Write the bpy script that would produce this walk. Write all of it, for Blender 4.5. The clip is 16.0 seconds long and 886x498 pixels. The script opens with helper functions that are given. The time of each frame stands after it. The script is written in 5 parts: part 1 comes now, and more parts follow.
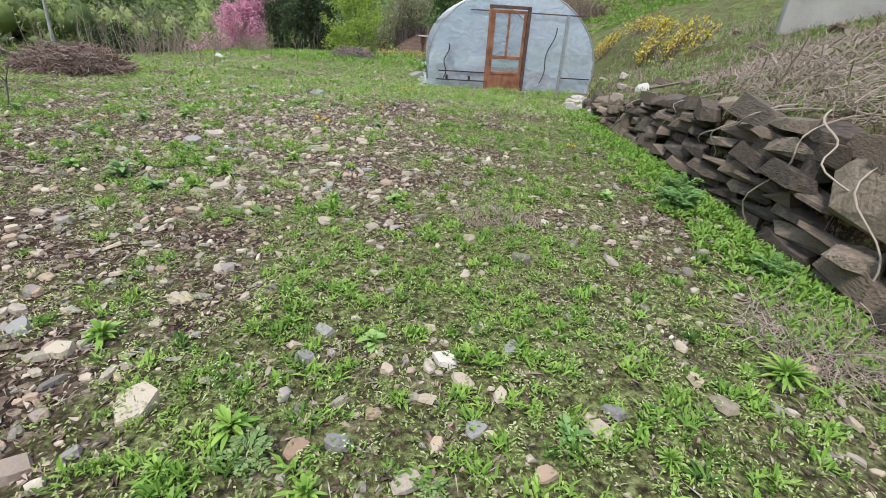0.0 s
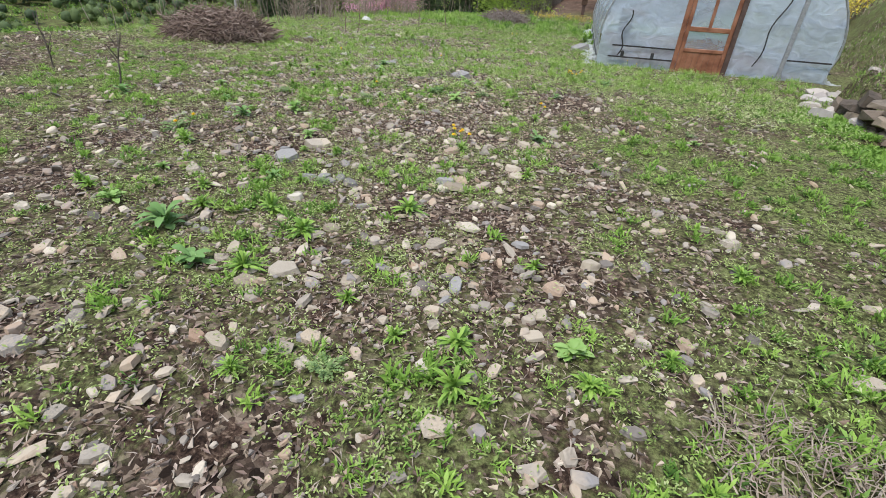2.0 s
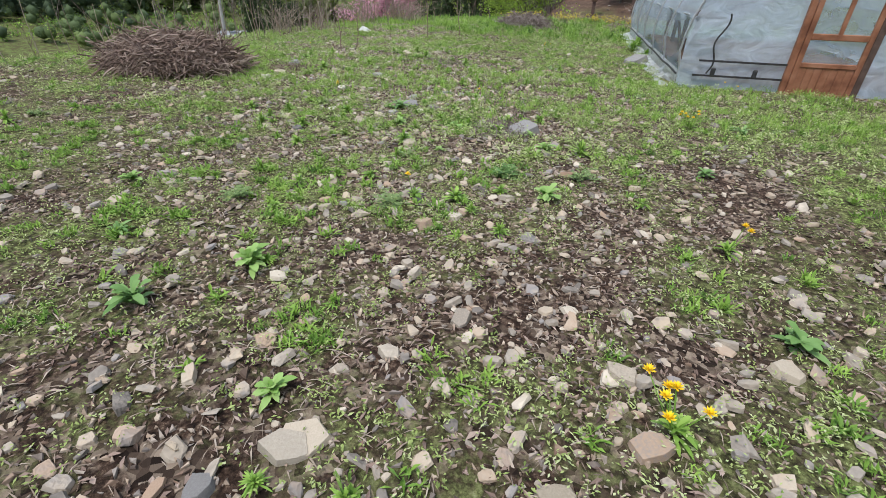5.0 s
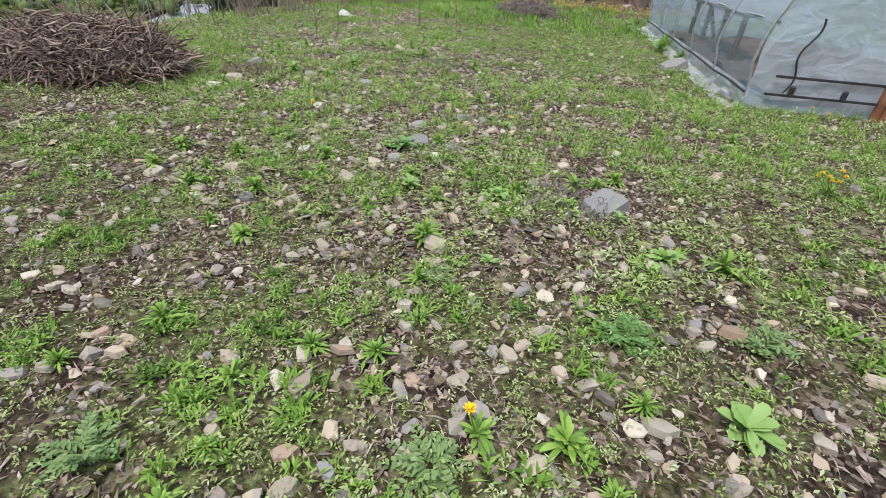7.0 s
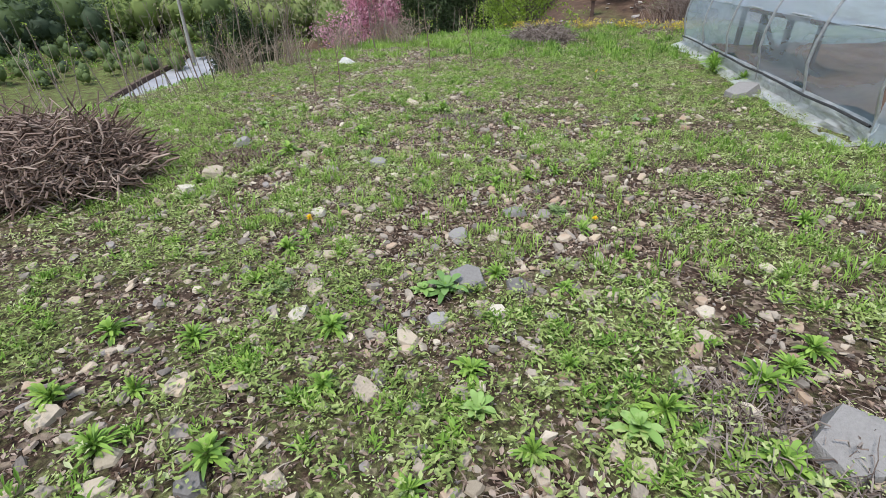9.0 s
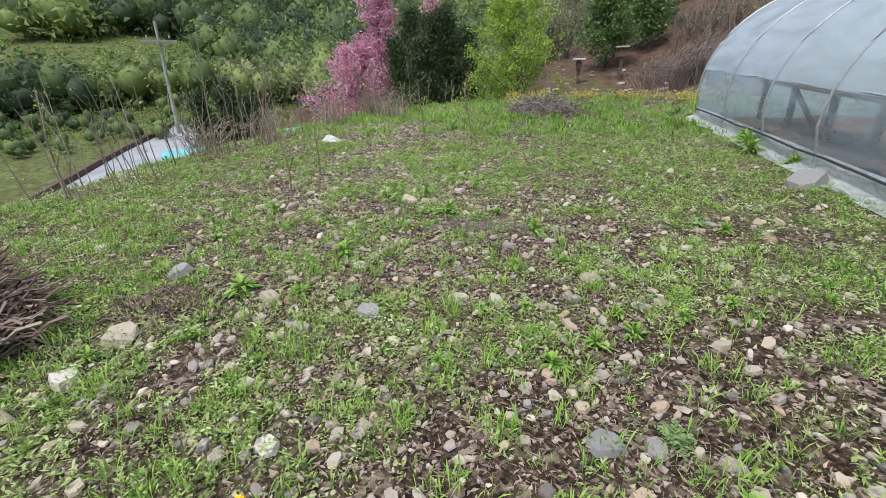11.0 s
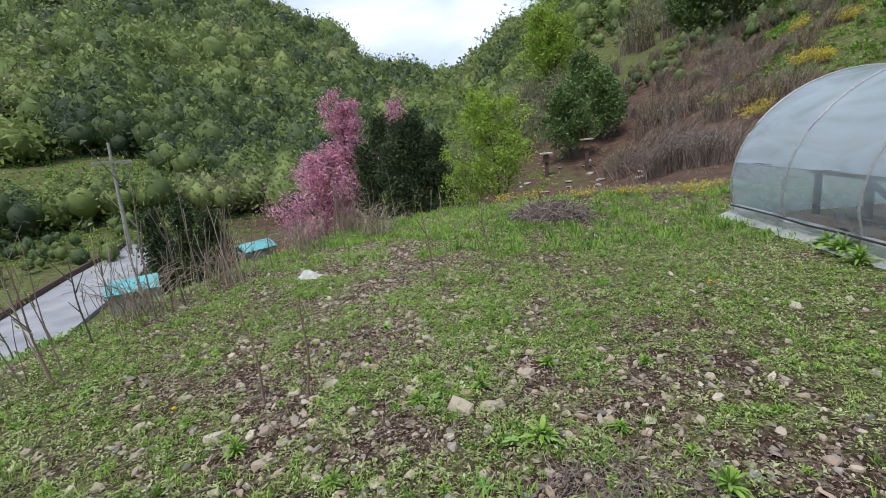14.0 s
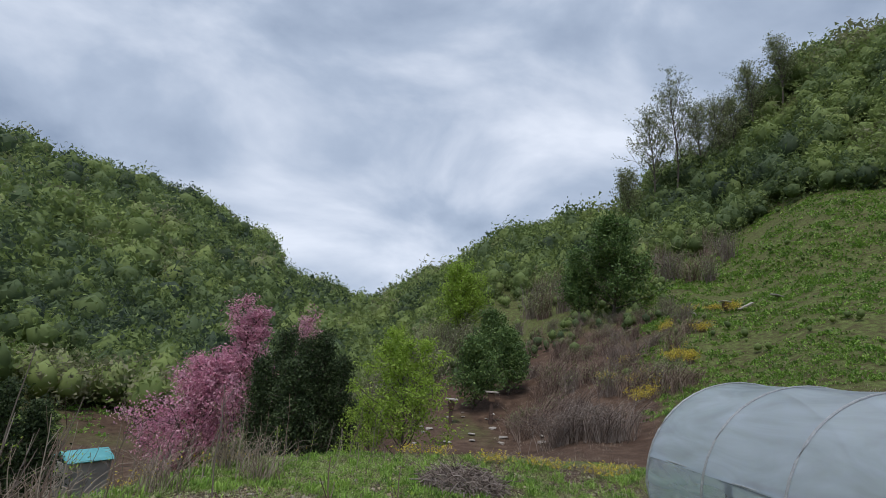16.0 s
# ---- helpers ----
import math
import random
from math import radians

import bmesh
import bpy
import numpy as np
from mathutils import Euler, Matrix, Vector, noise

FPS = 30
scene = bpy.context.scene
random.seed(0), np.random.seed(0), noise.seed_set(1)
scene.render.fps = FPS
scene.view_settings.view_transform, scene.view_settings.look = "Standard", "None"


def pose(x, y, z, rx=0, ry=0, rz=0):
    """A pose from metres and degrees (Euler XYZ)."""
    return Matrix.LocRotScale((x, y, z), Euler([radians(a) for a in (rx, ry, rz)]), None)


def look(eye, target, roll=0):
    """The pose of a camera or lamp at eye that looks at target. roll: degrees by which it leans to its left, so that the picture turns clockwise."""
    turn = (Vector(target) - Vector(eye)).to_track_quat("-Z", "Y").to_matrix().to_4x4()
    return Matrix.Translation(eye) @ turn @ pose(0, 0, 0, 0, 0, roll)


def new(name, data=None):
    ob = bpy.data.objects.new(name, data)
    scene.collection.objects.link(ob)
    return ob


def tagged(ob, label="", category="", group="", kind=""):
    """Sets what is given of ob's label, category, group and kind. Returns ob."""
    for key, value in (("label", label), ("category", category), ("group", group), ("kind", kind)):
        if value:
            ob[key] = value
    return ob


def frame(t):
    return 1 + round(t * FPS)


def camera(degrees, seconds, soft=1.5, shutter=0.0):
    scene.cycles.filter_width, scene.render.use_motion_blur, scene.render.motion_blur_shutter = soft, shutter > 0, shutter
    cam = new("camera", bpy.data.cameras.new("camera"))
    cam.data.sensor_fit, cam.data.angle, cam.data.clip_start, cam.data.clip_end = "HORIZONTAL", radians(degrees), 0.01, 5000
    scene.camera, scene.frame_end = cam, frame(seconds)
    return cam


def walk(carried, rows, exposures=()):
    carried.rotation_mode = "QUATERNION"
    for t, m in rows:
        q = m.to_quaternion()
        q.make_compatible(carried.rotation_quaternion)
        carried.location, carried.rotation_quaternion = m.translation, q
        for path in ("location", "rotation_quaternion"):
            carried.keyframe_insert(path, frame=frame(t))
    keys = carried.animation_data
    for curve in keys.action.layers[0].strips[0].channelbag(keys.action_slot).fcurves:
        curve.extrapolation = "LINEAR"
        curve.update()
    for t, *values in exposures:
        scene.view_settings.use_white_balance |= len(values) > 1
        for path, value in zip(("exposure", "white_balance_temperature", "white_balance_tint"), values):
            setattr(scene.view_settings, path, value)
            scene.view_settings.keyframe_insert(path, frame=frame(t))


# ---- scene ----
cam = camera(88.0, 16.0, soft=0.9)
PATH = [
    (0, (0.076, 0.099, 1.372), (0.01, 1.891, 0.487), 3.6),
    (0.5, (-0.125, 0.659, 1.353), (-0.423, 2.38, 0.379), 3.2),
    (1, (-0.285, 1.116, 1.402), (-0.624, 2.807, 0.39), 2.3),
    (1.5, (-0.422, 1.616, 1.379), (-0.899, 3.281, 0.38), 2.5),
    (2, (-0.56, 2.113, 1.398), (-1.116, 3.729, 0.36), 3.2),
    (2.5, (-0.814, 2.604, 1.398), (-1.34, 4.203, 0.318), 3.7),
    (3, (-1.105, 3.013, 1.374), (-1.692, 4.572, 0.266), 3.8),
    (3.5, (-1.372, 3.408, 1.401), (-1.917, 4.97, 0.277), 4.3),
    (4, (-1.673, 3.743, 1.367), (-2.09, 5.348, 0.249), 3.2),
    (4.5, (-1.939, 4.177, 1.352), (-2.447, 5.785, 0.277), 1.4),
    (4.7, (-2.037, 4.397, 1.367), (-2.598, 6.013, 0.331), 1.1),
    (6.8, (-3.133, 6.338, 1.346), (-3.574, 7.947, 0.243), 4.0),
    (7, (-3.243, 6.506, 1.348), (-3.689, 8.117, 0.249), 3.6),
    (7.5, (-3.491, 6.908, 1.307), (-4.073, 8.479, 0.216), 2.7),
    (8, (-3.643, 7.304, 1.335), (-4.29, 8.853, 0.247), 0.7),
    (8.5, (-3.809, 7.658, 1.352), (-4.404, 9.236, 0.278), -1.5),
    (9, (-3.997, 8.054, 1.442), (-4.531, 9.686, 0.417), -2.5),
    (9.5, (-4.158, 8.478, 1.46), (-4.713, 10.15, 0.513), -1.2),
    (9.7, (-4.229, 8.638, 1.465), (-4.795, 10.33, 0.562), -0.9),
    (11.8, (-5.074, 10.208, 1.593), (-5.528, 11.994, 0.815), -4.3),
    (12, (-5.181, 10.343, 1.612), (-5.632, 12.138, 0.855), -4.5),
    (12.5, (-5.405, 10.707, 1.621), (-5.903, 12.52, 0.94), -4.4),
    (13, (-5.589, 11.075, 1.699), (-6.1, 12.912, 1.096), -4.6),
    (13.5, (-5.823, 11.421, 1.714), (-6.248, 13.287, 1.135), -6.0),
    (14, (-6.001, 11.699, 1.763), (-6.373, 13.609, 1.305), -5.9),
    (14.5, (-6.162, 12.002, 1.863), (-6.455, 13.968, 1.635), -3.9),
    (15, (-6.308, 12.094, 1.948), (-6.51, 14.083, 1.928), -1.3),
    (15.5, (-6.464, 12.065, 1.983), (-6.597, 14.046, 2.226), 2.6),
    (16, (-6.476, 12.068, 2.086), (-6.447, 14.003, 2.593), 4.8),
]
walk(cam, [(t, look(eye, target, roll)) for t, eye, target, roll in PATH],
     exposures=[(0, 1.12), (4, 0.94), (9.5, 1.0), (12, 0.97), (14, 0.66), (15, 0.39), (16, 0.12)])

# ---- light: an overcast spring sky and a wide, weak sun ----
world = bpy.data.worlds.new("sky")
scene.world = world
world.use_nodes = True
wn, wl = world.node_tree.nodes, world.node_tree.links
wn.clear()
sky = wn.new("ShaderNodeTexSky")
sky.sky_type, sky.sun_disc = "NISHITA", False
sky.sun_elevation, sky.sun_rotation = radians(52), radians(200)
sky_dim = wn.new("ShaderNodeMix")
sky_dim.data_type, sky_dim.blend_type = "RGBA", "MULTIPLY"
sky_dim.inputs[0].default_value = 1.0
sky_dim.inputs[7].default_value = (0.09, 0.09, 0.09, 1)
coord = wn.new("ShaderNodeTexCoord")
stretch = wn.new("ShaderNodeMapping")
stretch.inputs["Scale"].default_value = (1.3, 1.5, 2.6)
stretch.inputs["Location"].default_value = (0.35, 0.2, 0.55)
cloud = wn.new("ShaderNodeTexNoise")
cloud.inputs["Scale"].default_value, cloud.inputs["Detail"].default_value = 1.5, 7
cloud.inputs["Roughness"].default_value, cloud.inputs["Distortion"].default_value = 0.5, 0.35
cloud_ramp = wn.new("ShaderNodeValToRGB")
els = cloud_ramp.color_ramp.elements
els[0].position, els[0].color = 0.36, (0.26, 0.33, 0.46, 1)
els[1].position, els[1].color = 0.66, (0.76, 0.82, 0.94, 1)
mid = els.new(0.5)
mid.color = (0.42, 0.50, 0.64, 1)
sky_mix = wn.new("ShaderNodeMix")
sky_mix.data_type = "RGBA"
sky_mix.inputs[0].default_value = 0.92
back = wn.new("ShaderNodeBackground")
back.inputs["Strength"].default_value = 1.0
w_out = wn.new("ShaderNodeOutputWorld")
wl.new(sky.outputs[0], sky_dim.inputs[6])
wl.new(coord.outputs["Generated"], stretch.inputs["Vector"])
wl.new(stretch.outputs[0], cloud.inputs["Vector"])
wl.new(cloud.outputs["Fac"], cloud_ramp.inputs[0])
wl.new(sky_dim.outputs[2], sky_mix.inputs[6])
wl.new(cloud_ramp.outputs[0], sky_mix.inputs[7])
wl.new(sky_mix.outputs[2], back.inputs[0])
wl.new(back.outputs[0], w_out.inputs[0])

sun_data = bpy.data.lights.new("sun", "SUN")
sun_data.energy, sun_data.angle, sun_data.color = 1.9, radians(14), (1.0, 0.96, 0.9)
sun_lamp = new("sun", sun_data)
sun_lamp.matrix_world = look((0, 0, 60), (10, 25, 0))


# ---- materials ----
def material(name, ramp, scale=8.0, rough=0.85, bump=0.3, bump_scale=60.0, source="noise", metal=0.0, trans=0.0, spread=0.35, coat=0.0):
    """A surface whose colour runs along a ramp: by noise, by the tone of a plant, or by each piece or leaf."""
    m = bpy.data.materials.new(name)
    m.use_nodes = True
    n, l = m.node_tree.nodes, m.node_tree.links
    b = n["Principled BSDF"]
    b.inputs["Roughness"].default_value, b.inputs["Metallic"].default_value = rough, metal
    b.inputs["Specular IOR Level"].default_value = 0.3
    geo, obj = n.new("ShaderNodeNewGeometry"), n.new("ShaderNodeTexCoord")
    big = n.new("ShaderNodeTexNoise")
    big.inputs["Scale"].default_value, big.inputs["Detail"].default_value = scale, 6
    l.new(obj.outputs["Object"], big.inputs["Vector"])
    cr = n.new("ShaderNodeValToRGB")
    e = cr.color_ramp.elements
    while len(e) < len(ramp):
        e.new(0.5)
    for i, c in enumerate(ramp):
        e[i].position, e[i].color = 0.02 + 0.96 * i / (len(ramp) - 1), (*c, 1)
    if source == "noise":
        stretch_n = n.new("ShaderNodeMapRange")
        stretch_n.inputs["From Min"].default_value, stretch_n.inputs["From Max"].default_value = 0.3, 0.7
        l.new(big.outputs["Fac"], stretch_n.inputs["Value"])
        fac = stretch_n.outputs["Result"]
    else:
        if source == "tone":
            a = n.new("ShaderNodeAttribute")
            a.attribute_name = "tone"
            first = a.outputs["Fac"]
        elif source == "object":
            first = n.new("ShaderNodeObjectInfo").outputs["Random"]
        else:
            first = geo.outputs["Random Per Island"]
        mixed = n.new("ShaderNodeMath")
        mixed.operation = "MULTIPLY_ADD"
        off = n.new("ShaderNodeMath")
        off.operation = "SUBTRACT"
        off.inputs[1].default_value = 0.5
        l.new((geo.outputs["Random Per Island"] if source == "tone" else big.outputs["Fac"]), off.inputs[0])
        l.new(off.outputs[0], mixed.inputs[0])
        mixed.inputs[1].default_value = spread
        l.new(first, mixed.inputs[2])
        fac = mixed.outputs[0]
    l.new(fac, cr.inputs[0])
    l.new(cr.outputs[0], b.inputs["Base Color"])
    if bump:
        fine = n.new("ShaderNodeTexNoise")
        fine.inputs["Scale"].default_value, fine.inputs["Detail"].default_value = bump_scale, 5
        l.new(obj.outputs["Object"], fine.inputs["Vector"])
        bp = n.new("ShaderNodeBump")
        bp.inputs["Strength"].default_value, bp.inputs["Distance"].default_value = bump, 0.02
        l.new(fine.outputs["Fac"], bp.inputs["Height"])
        l.new(bp.outputs[0], b.inputs["Normal"])
    if trans:
        t = n.new("ShaderNodeBsdfTranslucent")
        l.new(cr.outputs[0], t.inputs[0])
        mx = n.new("ShaderNodeMixShader")
        mx.inputs[0].default_value = trans
        l.new(b.outputs[0], mx.inputs[1])
        l.new(t.outputs[0], mx.inputs[2])
        l.new(mx.outputs[0], n["Material Output"].inputs[0])
    return m


STONE = [(0.16, 0.14, 0.125), (0.33, 0.29, 0.245), (0.47, 0.38, 0.285), (0.24, 0.225, 0.22), (0.39, 0.28, 0.20), (0.43, 0.365, 0.29), (0.28, 0.24, 0.20), (0.55, 0.48, 0.39)]
M_STONE = material("field_stone", STONE, 14, 0.85, 0.45, 70, "object", spread=0.3)
M_STONES = material("field_stones", STONE, 14, 0.85, 0.45, 70, "island", spread=0.3)
M_PALESTONE = material("pale_field_stone", [(0.38, 0.33, 0.27), (0.52, 0.46, 0.38), (0.62, 0.57, 0.50)], 22, 0.85, 0.5, 70, "object", spread=0.6)
M_BEIGE = material("beige_field_stone", [(0.30, 0.25, 0.19), (0.42, 0.36, 0.28), (0.52, 0.44, 0.35)], 22, 0.85, 0.5, 70, "object", spread=0.6)
M_GREYSTONE = material("grey_slate_stone", [(0.17, 0.16, 0.155), (0.25, 0.24, 0.235), (0.34, 0.325, 0.315)], 22, 0.8, 0.5, 60, "object", spread=0.6)
M_TAN = material("rusty_field_stone", [(0.30, 0.20, 0.14), (0.40, 0.28, 0.20), (0.48, 0.36, 0.28)], 22, 0.85, 0.5, 70, "object", spread=0.6)
M_GRAVEL = material("gravel", [(0.10, 0.068, 0.052), (0.36, 0.28, 0.21), (0.20, 0.13, 0.095), (0.46, 0.375, 0.295), (0.26, 0.225, 0.20), (0.08, 0.055, 0.044)], 30, 0.9, 0.2, 90, "island", spread=0.2)
M_SLATE = material("wall_slate", [(0.05, 0.04, 0.033), (0.13, 0.10, 0.076), (0.18, 0.14, 0.105), (0.085, 0.072, 0.062), (0.25, 0.20, 0.15)], 9, 0.85, 0.9, 22, "object", spread=0.5)
M_SLATES = material("wall_slates", [(0.05, 0.04, 0.033), (0.13, 0.10, 0.076), (0.18, 0.14, 0.105), (0.085, 0.072, 0.062), (0.25, 0.20, 0.15)], 9, 0.85, 0.9, 22, "island", spread=0.5)
M_PALE = material("pale_stone", [(0.30, 0.27, 0.25), (0.48, 0.45, 0.42), (0.38, 0.33, 0.29)], 6, 0.85, 0.5, 30, "object", spread=0.4)
M_WEED = material("weed_leaves", [(0.07, 0.145, 0.03), (0.145, 0.27, 0.047), (0.23, 0.385, 0.07), (0.32, 0.48, 0.10)], 3, 0.55, 0, source="tone", trans=0.28, spread=0.45)
M_COVER = material("low_weeds", [(0.15, 0.205, 0.055), (0.26, 0.335, 0.10), (0.37, 0.45, 0.165), (0.51, 0.56, 0.31)], 3, 0.7, 0, source="tone", trans=0.25, spread=0.55)
M_LIMELEAF = material("lime_broad_leaves", [(0.17, 0.30, 0.07), (0.25, 0.41, 0.11), (0.34, 0.50, 0.17)], 3, 0.5, 0, source="tone", trans=0.3, spread=0.5)
M_GREYWEED = material("grey_green_leaves", [(0.11, 0.18, 0.06), (0.18, 0.27, 0.095), (0.27, 0.36, 0.15)], 3, 0.6, 0, source="tone", trans=0.2, spread=0.5)
M_BROAD = material("broad_leaves", [(0.09, 0.19, 0.05), (0.15, 0.28, 0.08), (0.21, 0.35, 0.12)], 3, 0.5, 0, source="tone", trans=0.25, spread=0.5)
M_STRAW = material("dry_stems", [(0.16, 0.12, 0.095), (0.29, 0.23, 0.18), (0.40, 0.34, 0.28), (0.23, 0.18, 0.15)], 4, 0.9, 0, source="island", spread=0.2)
M_TWIG = material("brown_twigs", [(0.07, 0.046, 0.036), (0.16, 0.11, 0.09), (0.25, 0.18, 0.15), (0.36, 0.285, 0.24)], 4, 0.9, 0, source="island", spread=0.2)
M_BARK = material("bark", [(0.05, 0.042, 0.035), (0.12, 0.10, 0.085), (0.18, 0.155, 0.135)], 9, 0.9, 0.5, 40)
M_CANE = material("grey_canes", [(0.10, 0.075, 0.065), (0.20, 0.16, 0.14), (0.32, 0.275, 0.25)], 4, 0.9, 0, source="island", spread=0.2)
M_PINK = material("pink_blossom", [(0.48, 0.17, 0.28), (0.66, 0.32, 0.44), (0.80, 0.50, 0.60), (0.60, 0.26, 0.38)], 3, 0.7, 0, source="island", trans=0.3, spread=0.2)
M_DARKLEAF = material("evergreen_leaves", [(0.022, 0.038, 0.017), (0.05, 0.078, 0.032), (0.085, 0.125, 0.05)], 1.2, 0.7, 0, source="island", trans=0.12, spread=0.4)
M_BUSH = material("dark_green_leaves", [(0.06, 0.115, 0.04), (0.12, 0.20, 0.062), (0.19, 0.285, 0.09)], 1.2, 0.65, 0, source="island", trans=0.2, spread=0.4)
M_LIME = material("young_leaves", [(0.20, 0.32, 0.04), (0.32, 0.46, 0.07), (0.42, 0.55, 0.12)], 2, 0.6, 0, source="island", trans=0.45, spread=0.3)
M_GREYLEAF = material("sparse_spring_leaves", [(0.17, 0.20, 0.09), (0.25, 0.29, 0.14), (0.33, 0.35, 0.20)], 2, 0.7, 0, source="island", trans=0.3, spread=0.3)
M_FOREST = material("spring_forest", [(0.06, 0.09, 0.055), (0.095, 0.14, 0.062), (0.14, 0.195, 0.072), (0.19, 0.255, 0.082), (0.26, 0.33, 0.105), (0.25, 0.25, 0.15)], 0.4, 0.75, 0, source="tone", trans=0.3, spread=0.12)
M_YELLOW = material("yellow_flowers", [(0.55, 0.42, 0.05), (0.72, 0.58, 0.08), (0.60, 0.55, 0.12)], 3, 0.6, 0, source="island", trans=0.3, spread=0.3)
M_DANDELION = material("dandelion_petals", [(0.80, 0.52, 0.01), (0.85, 0.62, 0.03)], 9, 0.6, 0)
M_WOOD = material("red_brown_wood", [(0.16, 0.062, 0.035), (0.27, 0.115, 0.065), (0.34, 0.16, 0.10)], 5, 0.6, 0.3, 50)
M_DARKWOOD = material("weathered_dark_wood", [(0.07, 0.045, 0.038), (0.13, 0.085, 0.07)], 8, 0.8, 0.3, 50)
M_STEEL = material("galvanised_pipe", [(0.32, 0.33, 0.35), (0.46, 0.47, 0.49)], 20, 0.45, 0.1, 60, metal=0.5)
M_BLACK = material("black_rail", [(0.02, 0.02, 0.022), (0.05, 0.05, 0.052)], 20, 0.6, 0.2, 60)
M_CONCRETE = material("grey_concrete", [(0.26, 0.25, 0.235), (0.34, 0.33, 0.31), (0.40, 0.385, 0.36)], 1.5, 0.9, 0.3, 25)
M_ROAD = material("pale_concrete_road", [(0.22, 0.225, 0.25), (0.28, 0.285, 0.31), (0.33, 0.33, 0.35)], 0.6, 0.85, 0.2, 15)
M_BLUE = material("turquoise_sheet", [(0.10, 0.36, 0.40), (0.16, 0.48, 0.52)], 2, 0.5, 0.1, 8)
M_WHITE = material("white_plastic", [(0.42, 0.42, 0.42), (0.58, 0.58, 0.57)], 9, 0.5, 0.4, 30)
M_SOIL = material("bare_soil", [(0.085, 0.052, 0.036), (0.14, 0.088, 0.06), (0.19, 0.125, 0.09)], 1.2, 0.95, 0.6, 12)


def film(name, alpha, tint, wrinkle=0.5, scale=3.0):
    """Milky plastic sheet: part seen through, part scattering, with soft folds."""
    m = bpy.data.materials.new(name)
    m.use_nodes = True
    n, l = m.node_tree.nodes, m.node_tree.links
    b = n["Principled BSDF"]
    b.inputs["Base Color"].default_value = (*tint, 1)
    b.inputs["Roughness"].default_value = 0.22
    obj = n.new("ShaderNodeTexCoord")
    mp = n.new("ShaderNodeMapping")
    mp.inputs["Scale"].default_value = (1.0, 0.45, 1.6)
    l.new(obj.outputs["Object"], mp.inputs["Vector"])
    fold = n.new("ShaderNodeTexNoise")
    fold.inputs["Scale"].default_value, fold.inputs["Detail"].default_value, fold.inputs["Distortion"].default_value = scale, 4, 1.2
    l.new(mp.outputs[0], fold.inputs["Vector"])
    bp = n.new("ShaderNodeBump")
    bp.inputs["Strength"].default_value, bp.inputs["Distance"].default_value = wrinkle, 0.08
    l.new(fold.outputs["Fac"], bp.inputs["Height"])
    l.new(bp.outputs[0], b.inputs["Normal"])
    tr, tl, m1, m2 = n.new("ShaderNodeBsdfTransparent"), n.new("ShaderNodeBsdfTranslucent"), n.new("ShaderNodeMixShader"), n.new("ShaderNodeMixShader")
    tl.inputs[0].default_value = (*tint, 1)
    m1.inputs[0].default_value = 0.45
    l.new(b.outputs[0], m1.inputs[1])
    l.new(tl.outputs[0], m1.inputs[2])
    rng = n.new("ShaderNodeMapRange")
    rng.inputs["From Min"].default_value, rng.inputs["From Max"].default_value = 0.3, 0.7
    rng.inputs["To Min"].default_value, rng.inputs["To Max"].default_value = alpha - 0.14, alpha + 0.14
    l.new(fold.outputs["Fac"], rng.inputs["Value"])
    l.new(rng.outputs["Result"], m2.inputs[0])
    l.new(tr.outputs[0], m2.inputs[1])
    l.new(m1.outputs[0], m2.inputs[2])
    l.new(m2.outputs[0], n["Material Output"].inputs[0])
    return m


M_FILM_TOP = film("milky_roof_film", 0.58, (0.66, 0.76, 0.88), 0.25, 1.2)
M_FILM_SIDE = film("clear_side_film", 0.36, (0.56, 0.68, 0.78), 0.3, 1.5)
M_FILM_FRONT = film("milky_front_film", 0.60, (0.66, 0.75, 0.86))
M_FILM_SKIRT = film("wrinkled_skirt_film", 0.62, (0.84, 0.88, 0.92), 1.0, 6.0)


